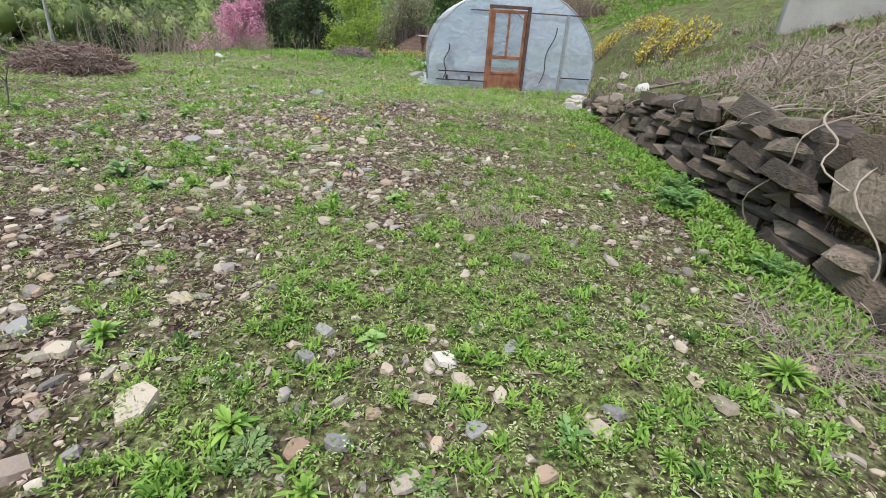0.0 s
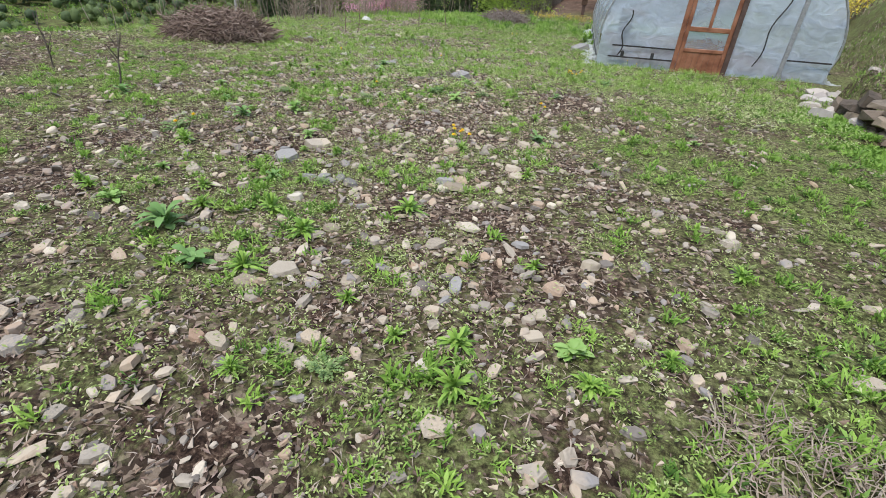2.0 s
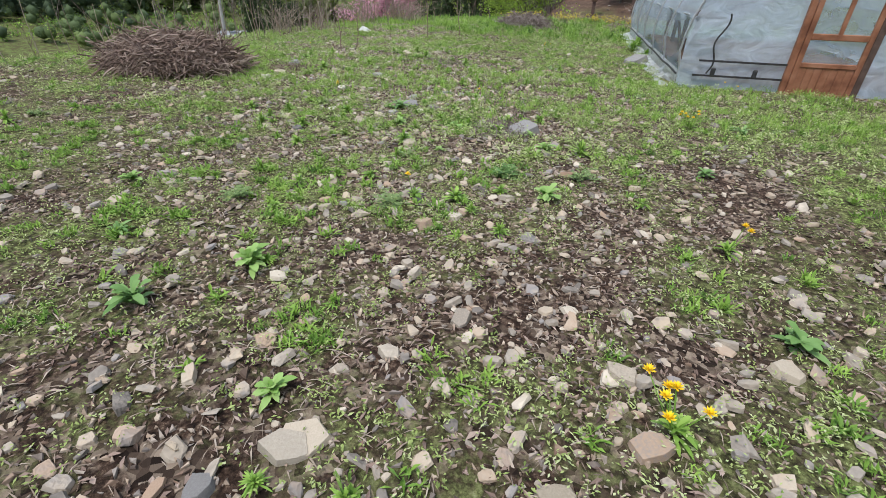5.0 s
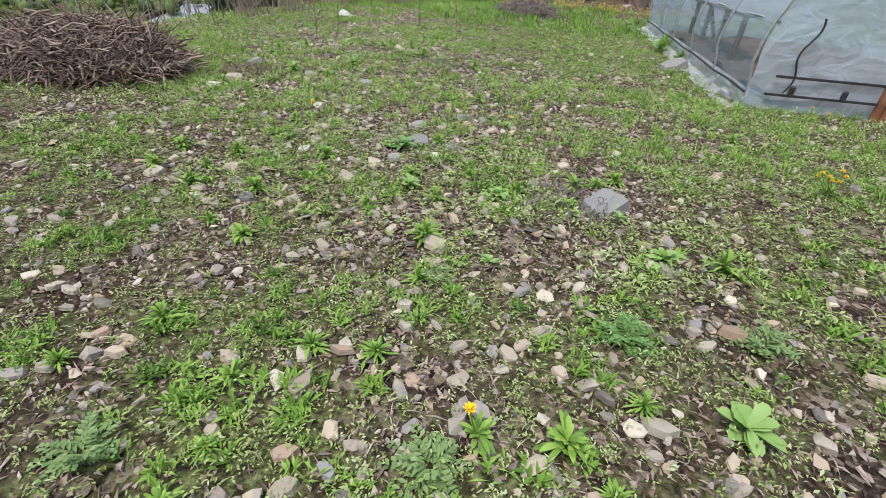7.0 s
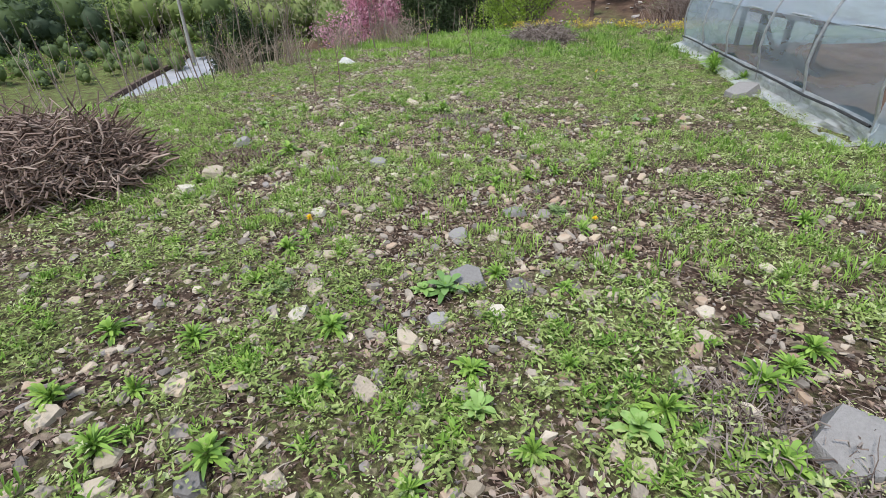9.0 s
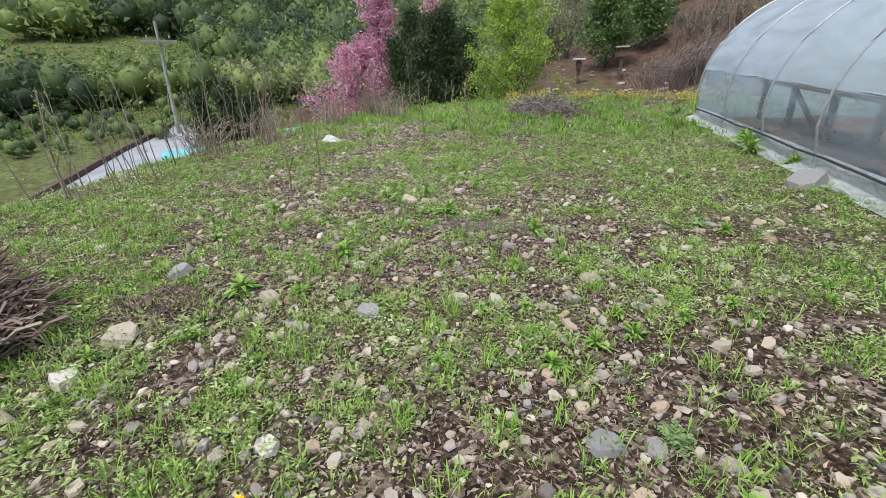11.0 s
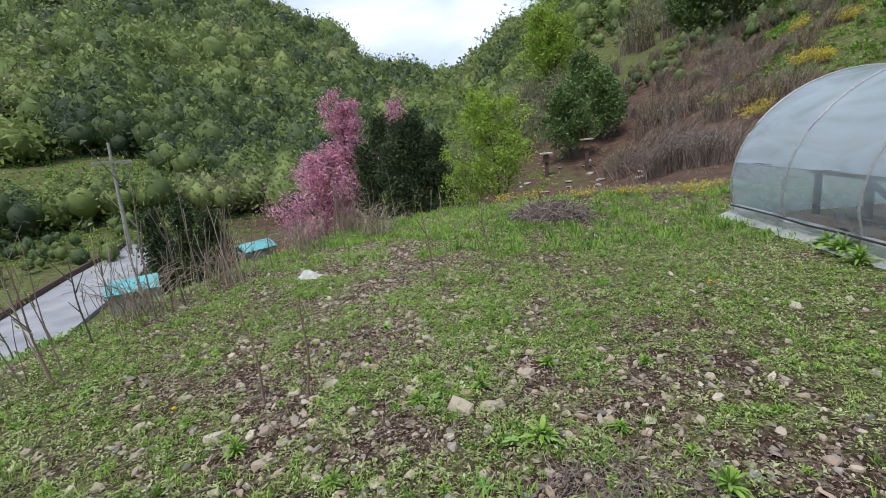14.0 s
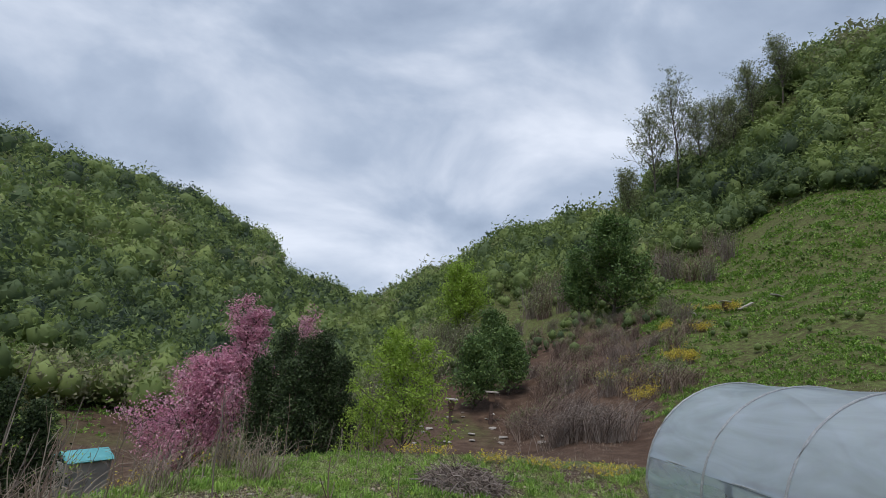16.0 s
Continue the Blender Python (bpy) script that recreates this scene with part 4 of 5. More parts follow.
for i, (b, r, h) in enumerate(((-29.0, 128, 36), (-26.4, 126, 32), (-31.5, 132, 27), (-33.5, 134, 25), (-23.5, 124, 20), (-37, 140, 24), (-40, 140, 22), (-35, 138, 21))):
    tree("bare_tree", down(b, r), h, 34, 0.34, 0.24, M_GREYLEAF, 3600, 0.26, 0.5, "tall thin tree with sparse spring leaves on the ridge", start=0.35, rise=1.0, twigs=5)


def brush(name, b, r, w, h, n, mat, label, arching=0.8, leaf=None, leaf_n=0, leaf_size=0.05, rad=0.011, category="shrub"):
    """A shrub of arching canes from one stool, with or without leaves."""
    x, y, z = by_bearing(b, r)
    k = 7
    t = np.linspace(0, 1, k)
    ox, oy = rng.normal(0, w * 0.16, n), rng.normal(0, w * 0.12, n)
    az, ln = rng.uniform(0, 6.283, n), h * rng.uniform(0.55, 1.15, n)
    out = rng.uniform(0.2, 1.0, n) * w * 0.5
    lx = ox[:, None] + np.cos(az)[:, None] * out[:, None] * t ** 1.3
    ly = oy[:, None] + np.sin(az)[:, None] * out[:, None] * t ** 1.3
    lz = ln[:, None] * (t - arching * 0.5 * t ** 2.5)
    L = np.stack([lx, ly, lz], -1) + rng.normal(0, 0.02 * h, (n, k, 3)) * t[None, :, None]
    g = height((L[..., 0] + x).ravel(), (L[..., 1] + y).ravel()).reshape(n, k) - z
    L[..., 2] = np.maximum(L[..., 2], 0.02) + g * (1 - t) + np.maximum(g, -0.3) * t
    root = tagged(empty(name, (x, y, z)), label, category)
    part("cane_tangle", np_mesh("cane_tangle", *tubes(L, np.full((n, 1), rad) * np.linspace(1, 0.45, k), 3), mat), root)
    if leaf_n:
        li, i0 = rng.integers(0, n, leaf_n), rng.integers(2, k, leaf_n)
        c = L[li, i0] + rng.normal(0, 0.05 * h, (leaf_n, 3))
        part("foliage", np_mesh("foliage", *flakes(c, leaf_size), leaf), root)
    return root


brush("bramble_thicket", -16.5, 24.5, 4.2, 2.9, 420, M_CANE, "thicket of bare grey-brown arching canes", 1.1, rad=0.012)
brush("bramble_thicket", -20.5, 23.5, 3.4, 2.8, 300, M_CANE, "thicket of bare grey-brown arching canes", 1.0, rad=0.012)
brush("bramble_thicket", -12.5, 29, 3.8, 2.2, 200, M_TWIG, "thicket of bare dark canes on brown soil", 1.0, rad=0.012)
fr = random.Random(3)
for b, r in ((-29.2, 36), (-27.6, 37), (-25.6, 33), (-23.9, 34), (-30.5, 44), (-31.8, 52), (-29.5, 52), (-22, 40), (-20.5, 36), (-27, 46), (-33.5, 50), (-24.5, 30)):
    brush("forsythia_bush", b, r, fr.uniform(1.2, 2.2), fr.uniform(0.9, 1.5), 60, M_TWIG, "forsythia bush in yellow flower on the slope", 0.8, M_YELLOW, fr.randint(500, 1100), 0.055, category="bush")
for i in range(60):
    b, r = fr.uniform(-30, -8), fr.uniform(30, 60)
    brush("bare_shrub", b, r, fr.uniform(1.6, 3.2), fr.uniform(1.2, 2.6), 110, fr.choice((M_TWIG, M_CANE, M_TWIG)), "leafless brown shrub on the hill foot", 0.7, M_GREYLEAF, fr.choice((0, 150, 400)), 0.07, rad=0.014)
for i in range(40):
    b, r = fr.uniform(-34, -12), fr.uniform(66, 100)
    brush("bare_shrub", b, r, fr.uniform(2.5, 4.5), fr.uniform(3, 6), 90, fr.choice((M_CANE, M_TWIG)), "tall leafless sapling clump on the hillside", 0.25, M_GREYLEAF, fr.choice((200, 500, 700)), 0.13, rad=0.03)
for i in range(16):
    b, r = fr.uniform(-4, 9), fr.uniform(42, 66)
    brush("spring_shrub", b, r, fr.uniform(2.5, 4), fr.uniform(3.5, 6), 120, M_CANE, "shrub with thin fresh leaves on the valley side", 0.35, M_GREYLEAF, 1500, 0.12, rad=0.02)
for i in range(7):
    y = 12.6 + i * 1.6
    x = 4.9 + fr.uniform(0, 1.5)
    rr, bb = polar(np.array(x), np.array(y))
    brush("forsythia_bush", float(bb), float(rr), 1.3, 0.9, 40, M_TWIG, "low forsythia bush behind the greenhouse", 0.8, M_YELLOW, 350, 0.045, category="bush")

# ---- far woods ----
ico = bmesh.new()
bmesh.ops.create_icosphere(ico, subdivisions=1, radius=1.0)
ICO_V, ICO_F = np.array([v.co[:] for v in ico.verts]), np.array([[v.index for v in f.verts] for f in ico.faces])
ico.free()


def woods(name, label, n, b_lo, b_hi, r_lo, r_hi, size, cards, tone_lo, tone_hi, keep=None):
    """Crowns of many small leaf cards over a lumpy heart, one for each tree of a far wood."""
    b = rng.uniform(b_lo, b_hi, n)
    r = np.exp(rng.uniform(math.log(r_lo), math.log(r_hi), n))
    x, y = HUB[0] - np.sin(np.radians(b)) * r, HUB[1] + np.cos(np.radians(b)) * r
    if keep is not None:
        ok = keep(b, r, x, y)
        b, r, x, y = b[ok], r[ok], x[ok], y[ok]
        n = len(b)
    z = height(x, y)
    s = size * rng.uniform(0.65, 1.3, n) * np.clip(r / 140, 0.42, 1.5)
    tone_t = np.clip(tone_lo + (tone_hi - tone_lo) * (0.5 + 1.6 * (fbm(x, y, 28, 81) - 0.5) + 0.7 * (rng.uniform(0, 1, n) - 0.5)), 0, 1)
    up = s * rng.uniform(1.0, 1.45, n)
    lump = 1 + 0.14 * rng.normal(size=(n, len(ICO_V), 1))
    V1 = ICO_V[None] * lump * 0.66 * np.stack([s, s, up], -1)[:, None]
    V1 = V1 + np.stack([x, y, z + up * 0.95], -1)[:, None]
    F1 = (ICO_F[None] + (np.arange(n) * len(ICO_V))[:, None, None]).reshape(-1, 3)
    d = rng.normal(size=(n, cards, 3))
    d /= np.linalg.norm(d, axis=2, keepdims=True)
    lobes = 1 + 0.22 * np.sin(d[..., 0:1] * 7 + x[:, None, None]) * np.sin(d[..., 1:2] * 6 + y[:, None, None]) + 0.15 * np.sin(d[..., 2:3] * 11 + x[:, None, None])
    c = d * np.stack([s, s, up], -1)[:, None] * lobes * rng.uniform(0.72, 1.06, (n, cards, 1)) + np.stack([x, y, z + up * 0.95], -1)[:, None]
    q = rng.normal(size=(n, cards, 3, 3)) * (s * 0.095)[:, None, None, None]
    V2 = (c[:, :, None] + q).reshape(-1, 3)
    F2 = np.arange(len(V2)).reshape(-1, 3) + len(V1.reshape(-1, 3))
    # hearts get a lower tone than their leaves: inner crown shade put into colour
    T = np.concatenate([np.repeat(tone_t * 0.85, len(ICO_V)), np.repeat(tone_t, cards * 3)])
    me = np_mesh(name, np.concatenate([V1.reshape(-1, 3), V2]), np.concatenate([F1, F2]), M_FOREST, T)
    me.shade_smooth()
    return tagged(new(name, me), label, "woods", kind="stuff")


def left_keep(b, r, x, y):
    field = (b > 36) & (r > 62) & (r < 118) & (fbm(x, y, 25, 91) > 0.33)
    return ~field & ~((b > 30) & (r < 55) & (b < 75))


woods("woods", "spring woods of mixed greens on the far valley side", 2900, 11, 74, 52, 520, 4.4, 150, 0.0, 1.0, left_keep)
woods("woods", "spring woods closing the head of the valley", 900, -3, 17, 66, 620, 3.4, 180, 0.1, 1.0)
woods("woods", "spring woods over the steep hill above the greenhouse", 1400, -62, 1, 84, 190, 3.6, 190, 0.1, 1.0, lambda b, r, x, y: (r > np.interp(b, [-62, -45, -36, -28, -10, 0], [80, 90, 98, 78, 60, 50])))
woods("scrub", "low green scrub along the valley floor", 420, 8, 62, 32, 66, 1.0, 70, 0.1, 0.8, lambda b, r, x, y: ~((b > 24) & (b < 36) & (r < 60)) & ~((b > 36) & (r < 46)))
woods("scrub", "mixed low scrub over the hill foot", 560, -27, 6, 34, 80, 1.5, 80, 0.2, 1.0, lambda b, r, x, y: (r > 38 + 10 * fbm(x, y, 12, 99)) & (fbm(x, y, 9, 97) > 0.42) & ~((b < -18) & (r < 52)))
woods("scrub", "low bushes dotted over the grassy hillside", 240, -60, -22, 36, 100, 0.7, 60, 0.4, 1.0, lambda b, r, x, y: fbm(x, y, 9, 97) > 0.52)
woods("scrub", "low bushes along the stream beyond the lane", 130, 36, 76, 42, 62, 1.5, 90, 0.2, 0.8)

# ---- valley: road, poles, sheds ----
rt = np.linspace(0, 1, 40)
road_x, road_y = np.interp(rt, [0, 0.35, 0.6, 0.8, 1], [-19, -28.5, -32.6, -35, -38]), np.interp(rt, [0, 0.35, 0.6, 0.8, 1], [4, 25, 33, 38, 46])
rd = np.stack([np.gradient(road_x), np.gradient(road_y)], -1)
rd /= np.linalg.norm(rd, axis=1, keepdims=True)
RV, RF = [], []
for i in range(40):
    z = spot(road_x[i], road_y[i]) + 0.22
    for side, dz in ((-2.4, -0.6), (-2.4, 0), (0, 0.03), (2.4, 0), (2.4, -0.6)):
        RV.append((road_x[i] + rd[i, 1] * side, road_y[i] - rd[i, 0] * side, z + dz))
for i in range(39):
    RF += [(i * 5 + j, i * 5 + j + 1, i * 5 + j + 6, i * 5 + j + 5) for j in range(4)]
tagged(new("road", np_mesh("road", np.array(RV), np.array(RF), M_ROAD)), "pale concrete lane along the valley floor", "road", kind="structure")
KV, KF = [], []
for i in range(40):
    z = spot(road_x[i], road_y[i]) + 0.2
    for side, dz in ((-2.45, -0.3), (-2.45, 0.35), (-2.75, 0.35), (-2.75, -0.5)):
        KV.append((road_x[i] + rd[i, 1] * side, road_y[i] - rd[i, 0] * side, z + dz))
for i in range(39):
    KF += [(i * 4 + j, i * 4 + j + 1, i * 4 + j + 5, i * 4 + j + 4) for j in range(3)]
tagged(new("kerb", np_mesh("kerb", np.array(KV), np.array(KF), M_DARKWOOD)), "low dark kerb wall along the lane", "kerb", kind="structure")


def utility_pole(b, r, h, label):
    x, y, z = by_bearing(b, r)
    root = tagged(empty("utility_pole", (x, y, z)), label, "utility pole")
    root.rotation_euler = (0, radians(2.5), radians(b))
    t = np.linspace(-0.3, h, 6)
    part("mast", np_mesh("mast", *tubes(np.stack([0 * t, 0 * t, t], -1)[None], np.linspace(0.17, 0.10, 6)[None], 8), M_CONCRETE), root)
    part("crossarm", (box_bm((2.6, 0.12, 0.2), (0, -0.2, h - 1.5), 0.01), M_CONCRETE), root)
    for dx in (-0.8, 0, 0.8):
        part("insulator", (box_bm((0.09, 0.09, 0.2), (dx, 0.12, h - 1.15), 0.03), M_WHITE), root)


utility_pole(45.6, 44, 9.0, "grey concrete utility pole with one crossarm beside the lane")
utility_pole(27.5, 120, 9.0, "distant grey utility pole in the valley")


def shed(b, r, w, d, h, yaw, label):
    x, y, z = by_bearing(b, r)
    root = tagged(empty("shed", (x, y, z)), label, "shed")
    root.rotation_euler = (0, 0, radians(yaw))
    part("wall", (box_bm((w * 0.9, d * 0.9, h + 0.5), (0, 0, h / 2 - 0.25)), M_CONCRETE), root)
    for s in (1, -1):
        part("roof", (box_bm((w, d * 0.58, 0.06), (0, s * d * 0.26, h + 0.28), 0.01, Matrix.Rotation(radians(-24 * s), 4, "X")), M_BLUE), root, "turquoise sheet roof")


shed(46.2, 23.5, 2.0, 1.8, 2.2, 40, "small shed with a turquoise sheet roof by the lane")
shed(33.6, 31, 2.2, 1.8, 1.7, 60, "small shed with a turquoise sheet roof below the rim")
for i in range(70):
    b, r = fr.uniform(35, 46), fr.uniform(24, 34)
    x, y, z = by_bearing(b, r)
    ob = tagged(new("rubble_stone", pale), "pale boulder on the rubble bank by the lane", "boulder", "rubble by the lane")
    s = fr.uniform(0.35, 0.95)
    ob.location, ob.scale, ob.rotation_euler = (x, y, z + s * 0.1), (s, s, s), (fr.uniform(-0.4, 0.4), fr.uniform(-0.4, 0.4), fr.uniform(0, 6))


# post tables on the brown soil, and slabs on the hillside
def post_table(b, r, h, label):
    x, y, z = by_bearing(b, r)
    root = tagged(empty("hive_post", (x, y, z)), label, "post")
    part("post", (box_bm((0.24, 0.24, h + 0.3), (0, 0, h / 2 - 0.15), 0.02), M_DARKWOOD), root)
    part("box", (box_bm((0.42, 0.42, 0.5), (0, 0, h - 0.35), 0.02), M_SOIL), root)
    part("top", (box_bm((0.85, 0.7, 0.09), (0, 0, h + 0.03), 0.01), M_PALE), root, "pale flat stone cap")


post_table(-7.6, 33.5, 2.1, "wooden post with a flat stone cap on bare soil")
post_table(-2.9, 33, 1.6, "short wooden post with a flat cap on bare soil")
post_table(-32.9, 50, 1.0, "low hive stand with a pale cap on the hillside")
for b, r, tilt in ((-29.9, 50, 40), (-34.7, 50, -30), (-37.6, 51, 8)):
    x, y, z = by_bearing(b, r)
    ob = part("stone_slab", (box_bm((1.3, 0.6, 0.12), (0, 0, 0), 0.02), M_PALE))
    tagged(ob, "pale leaning stone slab on the green hillside", "slab", "slabs on the hillside")
    ob.matrix_world = pose(x, y, z + 0.25, 10, tilt, fr.uniform(-20, 20))
for i in range(24):
    x, y, z = by_bearing(fr.uniform(-16, 2), fr.uniform(24, 36))
    ob = tagged(new("soil_stone", pale), "pale stone lying on bare brown soil", "stone", "stones on the bare soil")
    s = fr.uniform(0.25, 0.7)
    ob.location, ob.scale, ob.rotation_euler = (x, y, z + 0.06), (s, s, s * 0.8), (0.1, 0.2, fr.uniform(0, 6))

# torn white plastic at the rim
ob = tagged(new("plastic_scrap", np_mesh("plastic_scrap", *(lambda P: (np.stack([P[0] * 0.22, P[1] * 0.13, 0.02 + 0.22 * fbm(P[0], P[1], 0.3, 77) * (1 - P[0] ** 2) * (1 - P[1] ** 2)], -1), np.array([(j * 12 + i, j * 12 + i + 1, (j + 1) * 12 + i + 1, (j + 1) * 12 + i) for j in range(7) for i in range(11)])))(tuple(a.ravel() for a in np.meshgrid(np.linspace(-1, 1, 12), np.linspace(-1, 1, 8)))), M_WHITE)), "crumpled white plastic sheet lying in the weeds", "plastic sheet")
ob.location = (-9.85, 18.9, spot(-9.85, 18.9))


# ---- stalks along the rim ----
def stalk(x, y, h, lean, forks, label, mat=M_CANE, leafy=0, rad=0.011):
    z = spot(x, y)
    root = tagged(empty("dead_stalk", (x, y, z)), label, "stalk", "stalks along the rim")
    k = 8
    t = np.linspace(0, 1, k)
    L = [np.stack([lean[0] * t * h + 0.02 * np.sin(t * 7 + x), lean[1] * t * h, t * h - 0.05], -1)]
    for f in range(forks):
        s = fr.uniform(0.25, 0.85)
        a, ln = fr.uniform(0, 6.28), h * fr.uniform(0.15, 0.4)
        L.append(np.array([lean[0] * s * h, lean[1] * s * h, s * h]) + np.outer(t * ln, (math.cos(a) * 0.45, math.sin(a) * 0.45, 0.85)))
    R = np.array([np.linspace(1, 0.45, k) * rad] + [np.linspace(0.6, 0.3, k) * rad] * forks)
    part("stem", np_mesh("stem", *tubes(np.array(L), R, 5), mat), root)
    if leafy:
        L = np.array(L)
        c = L[rng.integers(0, len(L), leafy), rng.integers(1, k, leafy)] + rng.normal(0, 0.03, (leafy, 3))
        part("foliage", np_mesh("foliage", *flakes(c, 0.022), M_LIME), root)


for x, y, h, forks, mat, leafy in ((-7.95, 15.0, 0.95, 2, M_TWIG, 30), (-8.3, 14.9, 0.9, 2, M_TWIG, 20), (-7.5, 18.4, 1.3, 3, M_TWIG, 60), (-6.6, 18.6, 1.2, 4, M_TWIG, 90), (-9.9, 20.8, 1.9, 1, M_CANE, 0),
                                   (-10.9, 15.2, 1.3, 3, M_TWIG, 20), (-11.2, 16.9, 2.2, 3, M_CANE, 20), (-11.3, 17.6, 1.7, 5, M_BARK, 0), (-11.5, 16.2, 1.2, 3, M_BARK, 0), (-11.4, 14.2, 1.2, 2, M_CANE, 30), (-11.6, 13.2, 1.3, 2, M_CANE, 40), (-11.8, 18.6, 2.3, 3, M_CANE, 30)):
    stalk(x, y, h, (fr.uniform(-0.1, 0.1), fr.uniform(-0.05, 0.05)), forks, "upright dead stalk with a few buds near the rim", mat, leafy, 0.014)
for i in range(130):
    u = fr.uniform(0, 1)
    px = np.interp(u, [0, 0.35, 0.6, 0.8, 1], [-11.6, -11.8, -11.4, -10.2, -7.2])
    py = np.interp(u, [0, 0.35, 0.6, 0.8, 1], [10.5, 17, 20, 23.2, 25.6])
    stalk(px + fr.uniform(-1.2, 0.9), py + fr.uniform(-0.8, 0.8), fr.uniform(0.6, 1.7), (fr.uniform(-0.2, 0.2), fr.uniform(-0.15, 0.15)), fr.randint(0, 4), "thin dead stalk standing in the weeds", fr.choice((M_CANE, M_STRAW, M_TWIG, M_CANE)), fr.choice((0, 0, 20)), fr.uniform(0.006, 0.011))
rr, bb = polar(np.array([-11.4, -11.0, -9.6, -11.6, -10.6]), np.array([18.8, 21.0, 22.3, 17.2, 23.0]))
for r, b in zip(rr, bb):
    brush("dry_shrub", float(b), float(r), 1.6, 1.1, 90, M_STRAW, "tangle of pale dry stems along the rim", 0.8, rad=0.006)
for b, r, w in ((22.5, 13.0, 1.6), (30, 11.5, 1.3), (18, 14.2, 1.5)):
    brush("mustard_clump", b, r, w, 0.55, 120, M_STRAW, "clump of yellow-flowering weeds at the rim", 0.6, M_YELLOW, 220, 0.03, rad=0.004, category="weed")
for i in range(9):
    b, r = fr.uniform(-24, 5), fr.uniform(13.2, 15.2)
    brush("mustard_clump", b, r, 1.0, 0.4, 60, M_STRAW, "clump of yellow-flowering weeds at the rim", 0.6, M_YELLOW, 160, 0.035, rad=0.004, category="weed")


for x, y, h, lean in ((-6.15, 6.1, 0.6, (0.3, 0.1)), (-7.85, 6.5, 0.75, (-0.1, 0.05))):
    stalk(x, y, h, lean, 6, "dark bare branching sapling standing on the terrace", M_BARK, 0, 0.012)
# ---- weeds with broad leaves ----
def rosette(n, length, width, el=0.7, name="leaves"):
    """Leaves of one plant, each with a bent spine of six points."""
    V, F, T = [], [], []
    for i in range(n):
        a, e, ln, w = i * 2.4 + rng.uniform(-0.5, 0.5), el * rng.uniform(0.3, 1.2), length * rng.uniform(0.35, 1.15), width * rng.uniform(0.7, 1.15)
        c, s = np.array([math.cos(a), math.sin(a), 0]), np.array([-math.sin(a), math.cos(a), 0])
        o = len(V)
        z0 = 0.35 * length * (i / n) * (el > 0.6)
        for t, ww in ((0.0, 0.12), (0.35, 0.75), (0.65, 1.0), (0.88, 0.6), (1.0, 0.04)):
            p = c * ln * t * math.cos(e) + np.array([0, 0, z0 + ln * (math.sin(e) * t - 0.45 * t * t)])
            V += [p + s * w * ww / 2 + np.array([0, 0, 0.12 * w * ww]), p, p - s * w * ww / 2 + np.array([0, 0, 0.12 * w * ww])]
        for q in range(4):
            F += [(o + q * 3, o + q * 3 + 1, o + q * 3 + 4, o + q * 3 + 3), (o + q * 3 + 1, o + q * 3 + 2, o + q * 3 + 5, o + q * 3 + 4)]
        T += [rng.uniform(0.4, 1.0)] * 15
    V = np.array(V)
    V[:, 2] = np.maximum(V[:, 2], 0.005)
    me = np_mesh(name, V, np.array(F), M_BROAD, np.array(T))
    me.polygons.foreach_set("use_smooth", np.ones(len(me.polygons), bool))
    return me


def spray(n, leaflets, length, width, mat, name="leaves"):
    """A plant of feathery fronds: small paired leaflets along bent ribs."""
    B, A, E, Ln, W = [], [], [], [], []
    for i in range(n):
        a, e, ln = i * 2.4 + rng.uniform(-0.3, 0.3), rng.uniform(0.3, 1.25), length * rng.uniform(0.6, 1.1)
        for q in range(leaflets):
            t = (q + 1) / leaflets
            p = np.array([math.cos(a) * math.cos(e), math.sin(a) * math.cos(e), math.sin(e) - 0.4 * t]) * ln * t
            for side in (-1, 1):
                B.append((p[0], p[1], max(p[2], 0.006)))
                A.append(a + side * 0.9)
                E.append(rng.uniform(-0.1, 0.5))
                Ln.append(length * 0.30 * (1.15 - 0.75 * t))
                W.append(width)
    V, F = leaves(np.array(B), np.array(A), np.array(E), np.array(Ln), np.array(W), 0.1)
    V[:, 2] = np.maximum(V[:, 2], 0.004)
    return np_mesh(name, V, F, mat, np.repeat(rng.uniform(0.2, 0.8, len(B)), 4))


def recoloured(me, mat):
    me.materials[0] = mat
    return me


# each plant about one metre across, scaled where it stands
TUFTS = [rosette(64, 0.55, 0.075, 1.25), rosette(80, 0.50, 0.06, 1.3), rosette(56, 0.55, 0.09, 1.1), rosette(90, 0.48, 0.05, 1.3)]
for me in TUFTS:
    recoloured(me, M_WEED)
BROADS = [rosette(26, 0.56, 0.16, 1.0), rosette(32, 0.54, 0.13, 1.15), rosette(22, 0.56, 0.18, 0.9)]
LIMES = [recoloured(rosette(26, 0.52, 0.17, 1.2), M_LIMELEAF), recoloured(rosette(32, 0.5, 0.14, 1.25), M_LIMELEAF)]
SPRAYS = [spray(14, 7, 0.6, 0.06, M_GREYWEED), spray(18, 6, 0.55, 0.05, M_GREYWEED)]
FERNS = [spray(34, 8, 0.62, 0.06, M_BROAD)]
DANDELION_LEAVES = recoloured(rosette(30, 0.12, 0.018, 1.1), M_WEED)


def weed_at(x, y, shapes, s, label):
    root = tagged(empty("broadleaf_weed", (x, y, spot(x, y))), label, "weed", "broadleaf weeds")
    root.rotation_euler, root.scale = (0, 0, fr.uniform(0, 6.28)), (s, s, s * fr.uniform(0.8, 1.15))
    part("foliage", fr.choice(shapes), root)


